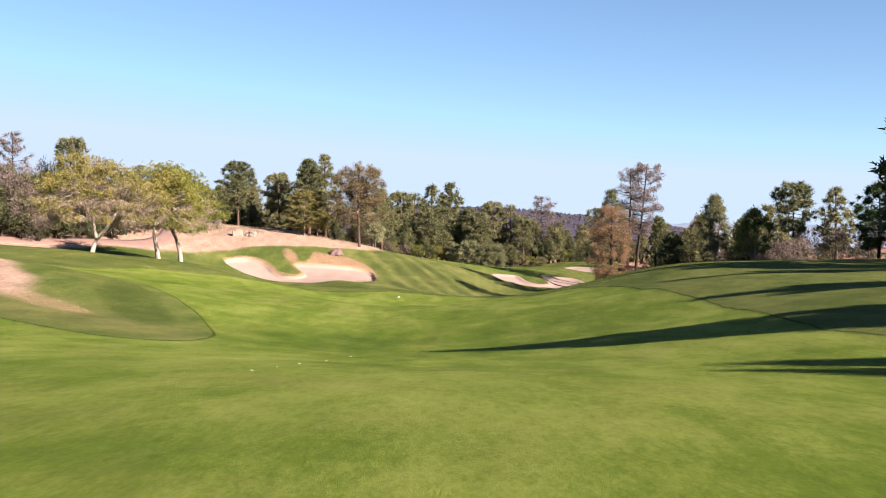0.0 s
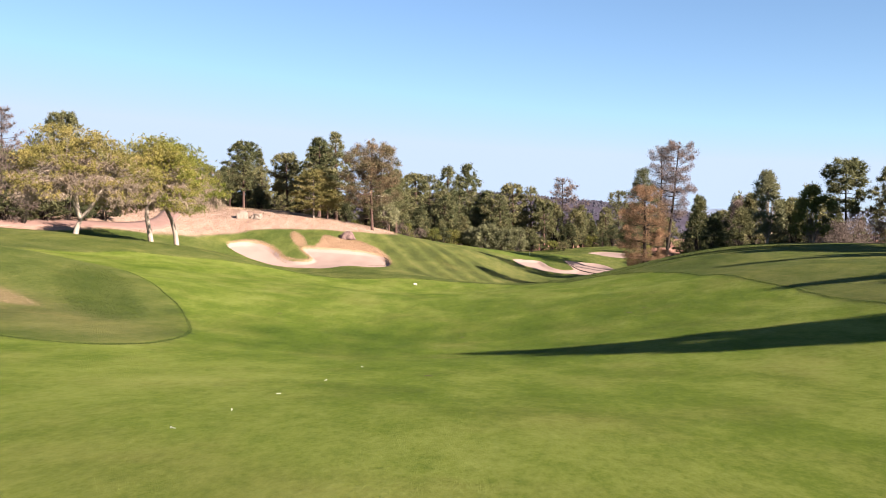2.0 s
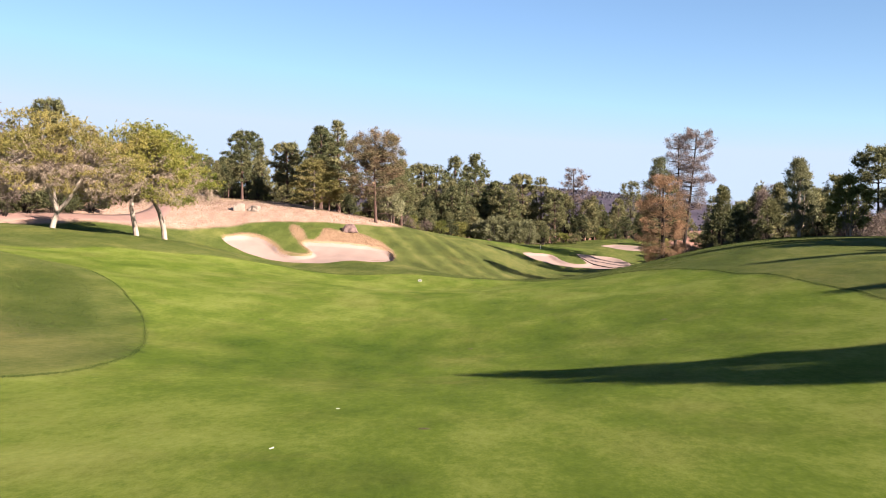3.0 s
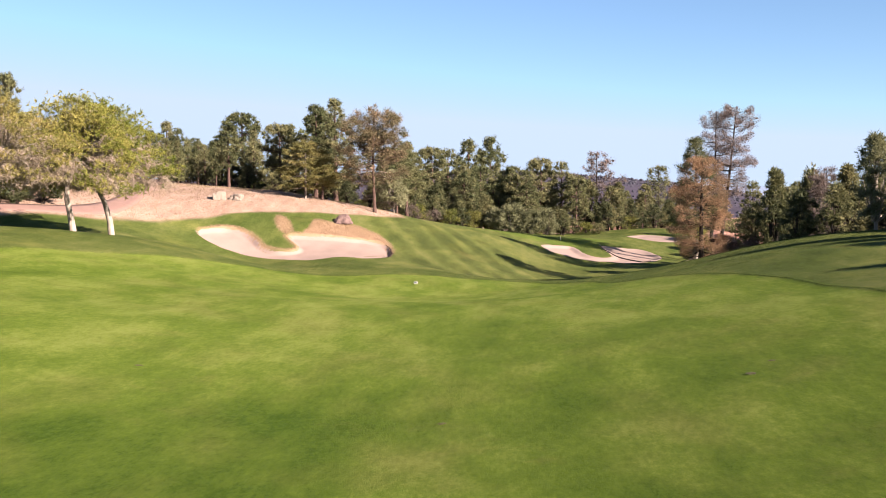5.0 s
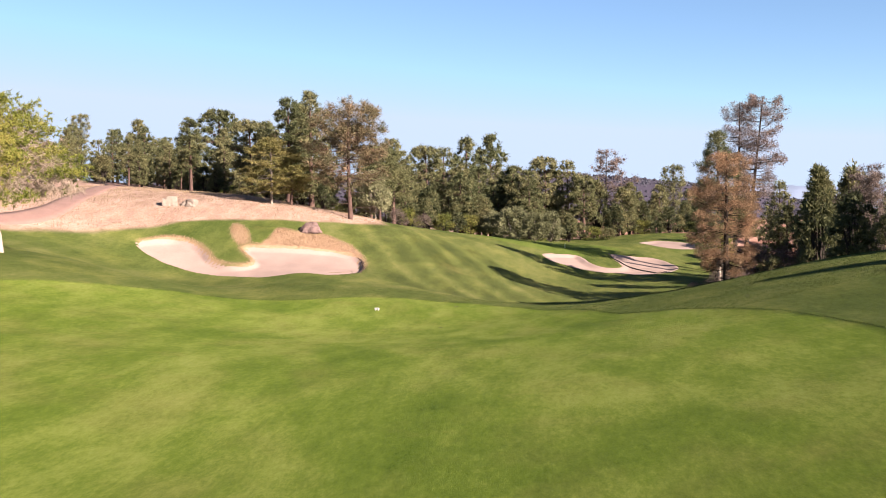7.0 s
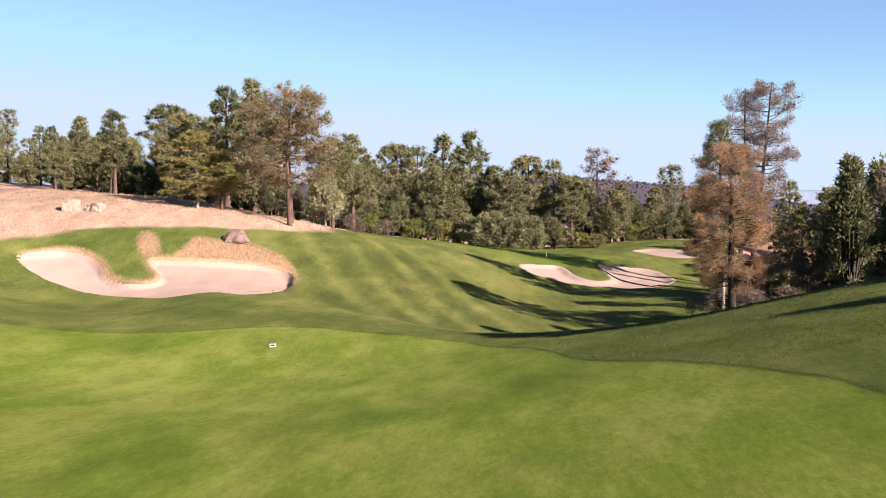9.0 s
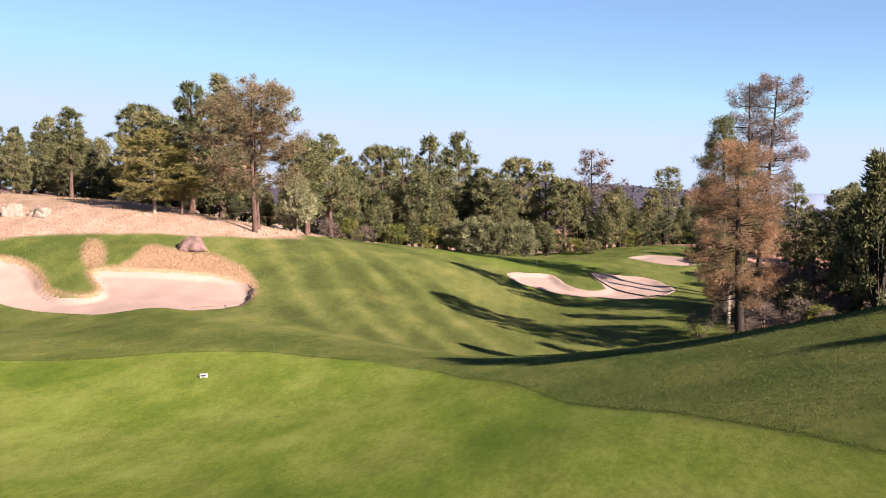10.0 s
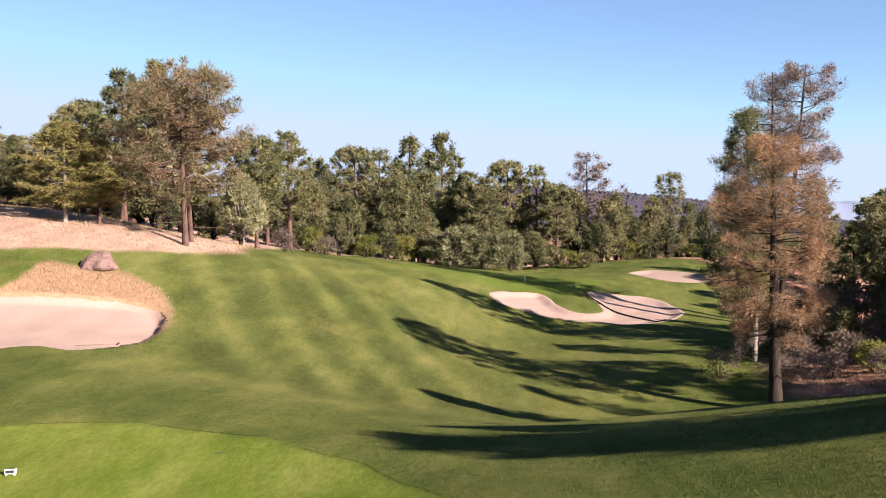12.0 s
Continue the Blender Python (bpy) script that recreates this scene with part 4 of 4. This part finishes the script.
stand(bushy(45, 5.6, 1.7, 34, 80, (0.24, 0.04), 0.5, LEAF_OAK, WHITE_BARK, label="sparse olive juniper on a pale leaning trunk", stems=1, girth=0.028), 20.6, 139.2)
stand(bushy(47, 7.6, 1.6, 70, 90, (0.22, 0.03), 0.12, LEAF_TWIG, DARK_BARK, name="shrub", label="tall greyish brown bare shrub", category="shrub", pointed=0.6, stems=4, girth=0.01, core=0.45), 27.4, 119.2)
# White-barked trees on the mound.
stand(mesquite(51, 8.3, 5.0, [(0.22, 0.55), (0.48, 1.15)], 3, LEAF_GOLD, "white-barked tree with golden feathery crown, forked low", 0.19, 0.26), -31.3, 89.6)
stand(mesquite(52, 9.0, 4.2, [(-0.15, 0.9), (-0.4, 2.2), (-0.35, 3.1)], 4, LEAF_MESQUITE, "white-barked tree with yellow-green feathery crown"), -28.0, 98.4)
stand(mesquite(53, 9.5, 4.5, [(-0.1, 1.0), (-0.45, 2.3), (-0.95, 3.3)], 4, LEAF_MESQUITE, "slender leaning white-barked tree with green feathery crown"), -27.0, 102.6)

# Grey-green willow bushes at the edge of the woods.
for i, (x, y, h, r) in enumerate(((2.2, 188, 4.2, 2.9), (5.0, 187.2, 3.6, 2.3), (7.2, 187.6, 4.0, 2.0), (-0.3, 189, 3.4, 2.0))):
    stand(bushy(81 + i, h, r, 64, 80, (0.26, 0.06), 0.04, LEAF_GREY, name="willow_bush", label="grey-green willow bush before dark pines", category="bush", pointed=0.3, stems=4, girth=0.012), x, y)


# ---- distance ----
def far_ridge(name, label, y0, top, x0, x1, depth, mat, seed, foot=-45):
    """A long wooded hill far away; top gives its height along x."""
    xs, ys = np.linspace(x0, x1, 160), np.linspace(-1, 1, 24)
    x, v = np.meshgrid(xs, ys)
    crest = np.interp(x, *zip(*top))
    z = foot + (crest - foot) * np.cos(v * math.pi / 2) ** 1.2 + 0.02 * (crest - foot) * ripple(x, v * depth, depth * 0.12)
    me = mesh_of(name, np.stack([x.ravel(), (y0 + v * depth).ravel(), z.ravel()], 1).tolist(), grid_faces(len(xs), len(ys)).tolist(), mat, True)
    tagged(new(name, me), label, "hill", kind="structure")


# Distance haze is put into both colours: purplish for the hill, pale blue beyond.
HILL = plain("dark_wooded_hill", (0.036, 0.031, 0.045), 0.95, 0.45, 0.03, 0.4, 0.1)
BLUE = plain("haze_tinted_mountain", (0.120, 0.150, 0.215), 1.0, 0.08, 0.004, 0.1, 0.0)
RIDGE = [(-900, 56), (-300, 64), (0, 68), (60, 67), (120, 62), (200, 54), (300, 45), (400, 30), (520, 8), (700, -14)]
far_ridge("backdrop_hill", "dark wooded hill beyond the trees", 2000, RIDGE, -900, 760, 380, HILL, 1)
far_ridge("backdrop_mountain", "mountains on the horizon, tinted pale blue for haze", 4300, [(-400, 60), (300, 50), (700, 66), (1000, 74), (1300, 62), (1700, 70), (2300, 45)], -400, 2400, 200, BLUE, 2, -60)


def far_woods():
    """Tops of the woods in the valley and on the hill, too far to tell apart."""
    rng = np.random.default_rng(5)
    n = 4800
    hill = rng.random(n) < 0.5
    x = np.where(hill, rng.uniform(-350, 620, n), 0)
    y = np.where(hill, 2000 - 380 * rng.uniform(0.0, 0.8, n), 640 + 940 * rng.random(n) ** 1.4)
    x = np.where(hill, x, (rng.uniform(-0.42, 0.62, n)) * y)
    crest = np.interp(x, *zip(*RIDGE))
    z = np.where(hill, -45 + (crest + 45) * np.cos(np.clip((y - 2000) / 380, -0.999, 0.999) * math.pi / 2) ** 1.2, ground(x, y)) - 1
    h, r = np.where(hill, rng.uniform(3, 6, n), rng.uniform(5, 10, n)), rng.uniform(1.8, 3.4, n)
    ring = [(math.cos(k * 1.2566), math.sin(k * 1.2566)) for k in range(5)]
    v = np.zeros((n, 11, 3))
    for k, (c, q) in enumerate(ring):
        v[:, k] = np.stack([x + 0.8 * r * c, y + 0.8 * r * q, z], 1)
        wob = rng.uniform(0.7, 1.2, n)
        v[:, 5 + k] = np.stack([x + r * wob * c, y + r * wob * q, z + h * 0.45 * wob], 1)
    v[:, 10] = np.stack([x + rng.normal(0, 0.4, n), y, z + h], 1)
    f = []
    for k in range(5):
        q = (k + 1) % 5
        f += [(k, q, 5 + q, 5 + k), (5 + k, 5 + q, 10)]
    faces = [tuple(i * 11 + a for a in face) for i in range(n) for face in f]
    # The woods' base colour holds the bluish tint of distance.
    me = mesh_of("far_woods", v.reshape(-1, 3).tolist(), faces, foliage("far_woods_hazed", (0.024, 0.023, 0.034), (0.034, 0.034, 0.046), (0.046, 0.046, 0.056), 0.0, 0.0))
    tagged(new("far_woods", me), "dark woods in the far valley, tinted bluish for haze", "woods", kind="stuff")


far_woods()


# ---- rocks, marker and small things ----
def rock(name, label, x, y, w, d, h, mat, seed, block=0.0, sink=0.15, turn=0.0, peak=0.0):
    bm = bmesh.new()
    bmesh.ops.create_icosphere(bm, subdivisions=4, radius=1)
    rng = random.Random(seed)
    o = Vector((rng.random() * 50, rng.random() * 50, 0))
    for v in bm.verts:
        p = v.co.copy()
        if block:
            k = max(abs(p.x), abs(p.y), abs(p.z))
            p = p.lerp(p / k * 0.85, block)
        q = 1 + 0.28 * noise.noise(p * 1.1 + o) + 0.14 * noise.noise(p * 2.7 + o) + 0.06 * abs(noise.noise(p * 7.3 + o))
        taper = 1 - peak * max(0.0, p.z)
        v.co = Vector((p.x * taper * w / 2 + peak * 0.12 * w * p.z, p.y * taper * d / 2, p.z * h)) * q
        if v.co.z < -sink * h:
            v.co.z = -sink * h
    me = bpy.data.meshes.new(name)
    bm.to_mesh(me)
    bm.free()
    me.materials.append(mat)
    ob = new(name, me)
    ob.matrix_basis = pose(x, y, gz(x, y), 0, 0, turn)
    return tagged(ob, label, "rock")


rock("boulder", "reddish brown granite boulder above the sand bunker", -15.7, 136.6, 2.1, 1.6, 0.9, ROCK, 3, 0.45, 0.15, 15, 0.45)
rock("boulder", "pale square-cut boulder on the bare bank", -29.2, 138.6, 1.5, 1.1, 0.85, PALE_ROCK, 5, 0.9, 0.2, 20)
rock("boulder", "pale tan boulder beside a taller one", -27.4, 139.0, 1.5, 1.1, 0.62, PALE_ROCK, 8, 0.75, 0.2, -10)


def box_part(name, size, at, mat, parent, bevel=0.008, label=""):
    bm = bmesh.new()
    bmesh.ops.create_cube(bm, size=1)
    for v in bm.verts:
        v.co = Vector((v.co.x * size[0] + at[0], v.co.y * size[1] + at[1], v.co.z * size[2] + at[2]))
    bmesh.ops.bevel(bm, geom=bm.edges[:], offset=bevel, segments=2, affect="EDGES")
    me = bpy.data.meshes.new(name)
    bm.to_mesh(me)
    bm.free()
    me.materials.append(mat)
    return part(name, me, parent, label)


marker = new("fairway_marker")
box_part("body", (0.34, 0.16, 0.16), (0, 0, 0.10), WHITE_PAINT, marker)
box_part("face_panel", (0.27, 0.012, 0.10), (0, -0.084, 0.10), DARK_PAINT, marker, 0.003, "dark inset panel")
box_part("top_plate", (0.30, 0.12, 0.012), (0, 0, 0.186), DARK_PAINT, marker, 0.003, "dark top plate")
for k in (-0.13, 0.13):
    box_part("foot", (0.04, 0.14, 0.05), (k, 0, 0.0), WHITE_PAINT, marker, 0.004)
marker.matrix_basis = pose(-5.6, 105.5, gz(-5.6, 105.5) + 0.015, 0, 0, 8) @ Matrix.Scale(0.78, 4)
tagged(marker, "small white box marker with a dark panel on the fairway", "marker")


# ---- cart path up the bank ----
PATH_LINE = [(-75, 92), (-62, 100), (-48, 109.8), (-39.5, 116.8), (-36.6, 123), (-36.6, 131), (-38.6, 141), (-41.4, 153), (-45, 166), (-52, 182)]


def build_path(width=2.3):
    """A paved strip that follows the ground, with rounded shoulders and real thickness."""
    p = np.array(PATH_LINE, float)
    t = np.linspace(0, len(p) - 1, 260)
    k = np.clip(t.astype(int), 0, len(p) - 2)
    u = (t - k)[:, None]
    prev, nxt = p[np.maximum(k - 1, 0)], p[np.minimum(k + 2, len(p) - 1)]
    c = 0.5 * (2 * p[k] + (p[k + 1] - prev) * u + (2 * prev - 5 * p[k] + 4 * p[k + 1] - nxt) * u ** 2 + (3 * p[k] - 3 * p[k + 1] + nxt - prev) * u ** 3)
    d = np.gradient(c, axis=0)
    d /= np.linalg.norm(d, axis=1, keepdims=True)
    side = np.stack([-d[:, 1], d[:, 0]], 1)
    across = [(-0.54, -0.2), (-0.5, 0.05), (-0.25, 0.075), (0, 0.085), (0.25, 0.075), (0.5, 0.05), (0.54, -0.2)]
    rows = []
    for a, up in across:
        q = c + side * a * width
        rows.append(np.stack([q[:, 0], q[:, 1], ground(q[:, 0], q[:, 1]) + up], 1))
    v = np.stack(rows, 1).reshape(-1, 3)
    tagged(new("cart_path", mesh_of("cart_path", v.tolist(), grid_faces(len(across), len(c)).tolist(), PATH_MAT, True)), "pinkish paved cart path winding up the bank", "path", kind="structure")


build_path()


# ---- grass that stands up: rough, straw and weeds ----
def blades_on(name, label, spots, mat, tall, wide, per, seed, category="grass"):
    """Standing blades at the spots, in one mesh."""
    rng = np.random.default_rng(seed)
    x, y = np.repeat(spots[:, 0], per), np.repeat(spots[:, 1], per)
    n = len(x)
    x, y = x + rng.normal(0, wide * 2.5, n), y + rng.normal(0, wide * 2.5, n)
    z = ground(x, y) - 0.02
    a, lean, h = rng.uniform(0, 6.283, n), rng.uniform(0.1, 0.75, n), tall * rng.uniform(0.5, 1.2, n)
    dx, dy = np.cos(a), np.sin(a)
    v = np.stack([np.stack([x - dy * wide / 2, y + dx * wide / 2, z], 1), np.stack([x + dy * wide / 2, y - dx * wide / 2, z], 1), np.stack([x + dx * h * lean, y + dy * h * lean, z + h], 1)], 1)
    me = mesh_of(name, v.reshape(-1, 3).tolist(), np.arange(3 * n).reshape(-1, 3).tolist(), mat)
    tagged(new(name, me), label, category, kind="stuff")


def scattered(seed, count, x0, x1, y0, y1, keep):
    rng = np.random.default_rng(seed)
    x, y = rng.uniform(x0, x1, count), rng.uniform(y0, y1, count)
    k = keep(x, y) > rng.random(count)
    return np.stack([x[k], y[k]], 1)


def off_sand(x, y):
    return np.all([bunker_edge(x, y, b) < -0.05 for b in BUNKERS], 0) * 1.0


GRASS_ROUGH = foliage("rough_grass_blades", (0.018, 0.028, 0.005), (0.034, 0.048, 0.009), (0.052, 0.064, 0.016), 0.0, 0.08)
GRASS_DEEP = foliage("deep_rough_blades", (0.021, 0.039, 0.006), (0.036, 0.057, 0.009), (0.058, 0.075, 0.016), 0.0, 0.15)
GRASS_EDGE_SHADE = foliage("edge_shadow_blades", (0.014, 0.026, 0.004), (0.024, 0.040, 0.007), (0.040, 0.054, 0.012), 0.0, 0.1)
GRASS_STRAW = foliage("straw_blades", (0.180, 0.114, 0.069), (0.240, 0.159, 0.102), (0.294, 0.207, 0.138), 0.0, 0.3)
GRASS_DRY = foliage("dry_bank_weeds", (0.158, 0.110, 0.067), (0.207, 0.149, 0.096), (0.249, 0.192, 0.130), 0.0, 0.2)
blades_on("rough_grass", "longer green grass on the mound beside the fairway", scattered(1, 34000, 4, 24, 86, 112, lambda x, y: (1 - turf_cut(x, y)) * np.clip(1.6 - (y - 84) / 18, 0.15, 1)), GRASS_ROUGH, 0.065, 0.013, 6, 1)
blades_on("rough_grass", "longer green grass below the fairway's end", scattered(2, 9000, -16, 6, 104, 118, lambda x, y: 1 - turf_cut(x, y)), GRASS_ROUGH, 0.05, 0.014, 6, 2)
EDGE_Y = np.repeat(np.linspace(14, 109, 5200), 1)
SPUR_EDGE = rounded(SPUR["edge"], 40)
EDGE_X = np.linspace(-30, -0.6, 1700)
# Dark-coloured blades stand in for the rough's shadow along the mown edge.
blades_on("deep_rough", "blades coloured as the shadow line where rough meets fairway", np.concatenate([np.stack([lerp(FAIRWAY_RIGHT, EDGE_Y) + 0.05 * ripple(lerp(FAIRWAY_RIGHT, EDGE_Y), EDGE_Y, 1.1) + 0.04, EDGE_Y], 1), np.stack([EDGE_X, lerp(FAIRWAY_FRONT, EDGE_X) + 0.04], 1), np.repeat(SPUR_EDGE[SPUR_EDGE[:, 0] > -27], 6, 0)]), GRASS_EDGE_SHADE, 0.05, 0.016, 4, 9)
blades_on("deep_rough", "dark tufted rough beside the fairway", scattered(3, 14000, -22, -9, 40, 62, lambda x, y: zones(x, y)[3]), GRASS_DEEP, 0.06, 0.014, 6, 3)
blades_on("turf_tufts", "coarse darker tufts in the worn fairway turf", scattered(8, 26000, 1, 13, 42, 86, lambda x, y: smooth(0.25, 0.75, ripple(x + 3, y, 1.9) + 0.4 * ripple(x, y + 7, 0.55)) * turf_cut(x, y) * 0.7), GRASS_DEEP, 0.03, 0.012, 4, 8)
blades_on("straw_grass", "tall tan grass along the bunker's upper edge", scattered(4, 26000, -30, -8, 126, 140, lambda x, y: (zones(x, y)[1] > 0.3) * off_sand(x, y)), GRASS_STRAW, 0.16, 0.03, 2, 4)
blades_on("dry_weeds", "dry tan weeds and litter on the bare bank", scattered(5, 26000, -45, -9, 112, 165, lambda x, y: zones(x, y)[2] * 0.8), GRASS_DRY, 0.14, 0.05, 2, 5)
blades_on("dry_weeds", "dry tan weeds on the near bare bank", scattered(6, 9000, -32, -15, 40, 62, lambda x, y: np.maximum(zones(x, y)[2], zones(x, y)[1] > 0.3) * 0.8), GRASS_DRY, 0.07, 0.02, 3, 6)
blades_on("dry_weeds", "dry pinkish grass under the dying pine", scattered(7, 9000, 18, 34, 122, 146, lambda x, y: zones(x, y)[2]), GRASS_DRY, 0.12, 0.04, 3, 7)


# ---- ragged earth lip of the large bunker ----
EARTH = plain("dark_eroded_earth", (0.042, 0.027, 0.019), 0.95, 0.4, 3.0, 0.8)


def bunker_lip(b, y0, y1, count, seed):
    rng = np.random.default_rng(seed)
    v, f = [], []
    for k in range(count):
        y = y0 + (y1 - y0) * (k + rng.random()) / count
        xs = np.linspace(-14, -6, 400)
        d = bunker_edge(xs, np.full(400, y), b)
        i = np.where(d > 0)[0]
        if not len(i):
            continue
        x = xs[i[-1]] - 0.06
        z = gz(x + 0.2, y) - 0.12
        r = rng.uniform(0.08, 0.17)
        n = len(v)
        for a in range(6):
            t = a * 1.0472
            for q, up in ((1.0, -0.5), (0.75, 0.7)):
                v.append((x + r * q * math.cos(t) * rng.uniform(0.6, 1.2), y + 1.5 * r * q * math.sin(t), z + r * up * rng.uniform(0.7, 1.3)))
        for a in range(6):
            p, o = n + 2 * a, n + 2 * ((a + 1) % 6)
            f.append((p, o, o + 1, p + 1))
        f.append(tuple(n + 2 * a + 1 for a in range(6)))
    tagged(new("earth_lip", mesh_of("earth_lip", v, f, EARTH)), "dark crumbling earth edge of the bunker", "earth", kind="stuff")


bunker_lip(BUNKERS[0], 125.5, 132.6, 60, 3)


# ---- rakes, black tube, stake and divots ----
def lying(name, parts, x, y, turn, label, category, lift=0.13):
    root = new(name)
    for pname, path, radius, mat in parts:
        w = Wood()
        w.add(path, [radius] * len(path), 6)
        part(pname, mesh_of(pname, w.v, w.f, mat, True), root)
    root.matrix_basis = pose(x, y, gz(x, y) + lift, 0, 0, turn)
    return tagged(root, label, category)


WOOD_GREY = plain("weathered_wood", (0.120, 0.084, 0.060), 0.8, 0.3, 4.0, 0.3)
lying("bunker_rake", [("handle", [(-0.9, 0, 0.03), (0, 0, 0.04), (0.9, 0, 0.06)], 0.018, WOOD_GREY), ("rake_head", [(0.9, -0.32, 0.05), (0.9, 0, 0.06), (0.9, 0.32, 0.05)], 0.03, BLACK_RUBBER)], -11.0, 124.5, 12, "rake with a wooden handle lying in the sand", "rake")
lying("bunker_rake", [("handle", [(-0.8, 0, 0.03), (0.8, 0, 0.05)], 0.018, WOOD_GREY), ("rake_head", [(0.8, -0.3, 0.05), (0.8, 0.3, 0.05)], 0.03, BLACK_RUBBER)], 17.8, 158.9, 50, "rake lying at the edge of the sand", "rake")
lying("stake", [("shaft", [(0, 0, -0.1), (0, 0, 0.5)], 0.025, WHITE_PAINT), ("tip", [(0, 0, 0.5), (0, 0, 0.57)], 0.028, plain("yellow_paint", (0.7, 0.5, 0.08), 0.5, 0.1, 6.0, 0.1))], 8.4, 170.5, 0, "thin white stake with a yellow tip on the green", "stake", 0.0)


def build_sand_line():
    """A thin black tube laid along the dark curve across the sand."""
    line = [(13.4, 168.2), (13.7, 165.4), (14.7, 163.4), (16.1, 161.2), (17.6, 159.4), (18.6, 157.4)]
    pts = []
    for t in np.linspace(0, 5, 31):
        x, y = np.interp(t, range(6), [p[0] for p in line]), np.interp(t, range(6), [p[1] for p in line])
        pts.append((x, y, gz(x, y) + 0.13))
    w = Wood()
    w.add(pts, [0.06] * len(pts), 7)
    tagged(new("hose", mesh_of("hose", w.v, w.f, BLACK_RUBBER, True)), "thin black curved tube lying across the bunker sand", "hose")


build_sand_line()


for i, (x, y) in enumerate(((-3.0, 24.5), (-2.9, 28.7), (-3.0, 21.5), (-3.1, 19.4), (-2.8, 34.2))):
    tee = lying("golf_tee", [("shaft", [(-0.035, 0, 0), (0.02, 0, 0.004)], 0.004, WHITE_PAINT), ("cup", [(0.02, 0, 0.004), (0.032, 0, 0.006)], 0.010, WHITE_PAINT)], x, y, 50 * i, "small white golf tee lying on the fairway turf", "golf tee", 0.02)
    tagged(tee, group="golf tees")


def divot(x, y, w, d, turn, seed):
    """A torn patch of turf: a shallow ragged rim of earth."""
    rng = random.Random(seed)
    v, f, n = [(0, 0, 0.004)], [], 14
    for ring, up in ((0.6, 0.006), (1.0, -0.012)):
        for k in range(n):
            t = 6.283 * k / n
            q = ring * rng.uniform(0.75, 1.2)
            v.append((w / 2 * q * math.cos(t), d / 2 * q * math.sin(t), up * rng.uniform(0.6, 1.3)))
    for k in range(n):
        o = (k + 1) % n
        f += [(0, 1 + k, 1 + o), (1 + k, 1 + n + k, 1 + n + o, 1 + o)]
    ob = new("divot", mesh_of("divot", v, f, DIVOT))
    ob.matrix_basis = pose(x, y, gz(x, y) + 0.01, 0, 0, turn)
    tagged(ob, "torn brown divot in the fairway turf", "divot", "divots")


DIVOT = plain("torn_turf_earth", (0.051, 0.045, 0.017), 0.95, 0.5, 8.0, 0.8)
for i, (x, y, w, d) in enumerate(((-9.4, 58.4, 0.7, 0.5), (-0.6, 53.9, 0.6, 0.4), (6.8, 55.3, 0.8, 0.7), (7.6, 56.6, 0.5, 0.6), (-1.1, 108.4, 0.7, 0.4), (-1.1, 31.7, 0.5, 0.3), (-1.4, 99.5, 0.6, 0.35), (-6.6, 101.2, 0.4, 0.3))):
    divot(x, y, 0.45 * w, 0.45 * d, 40 * i, i)
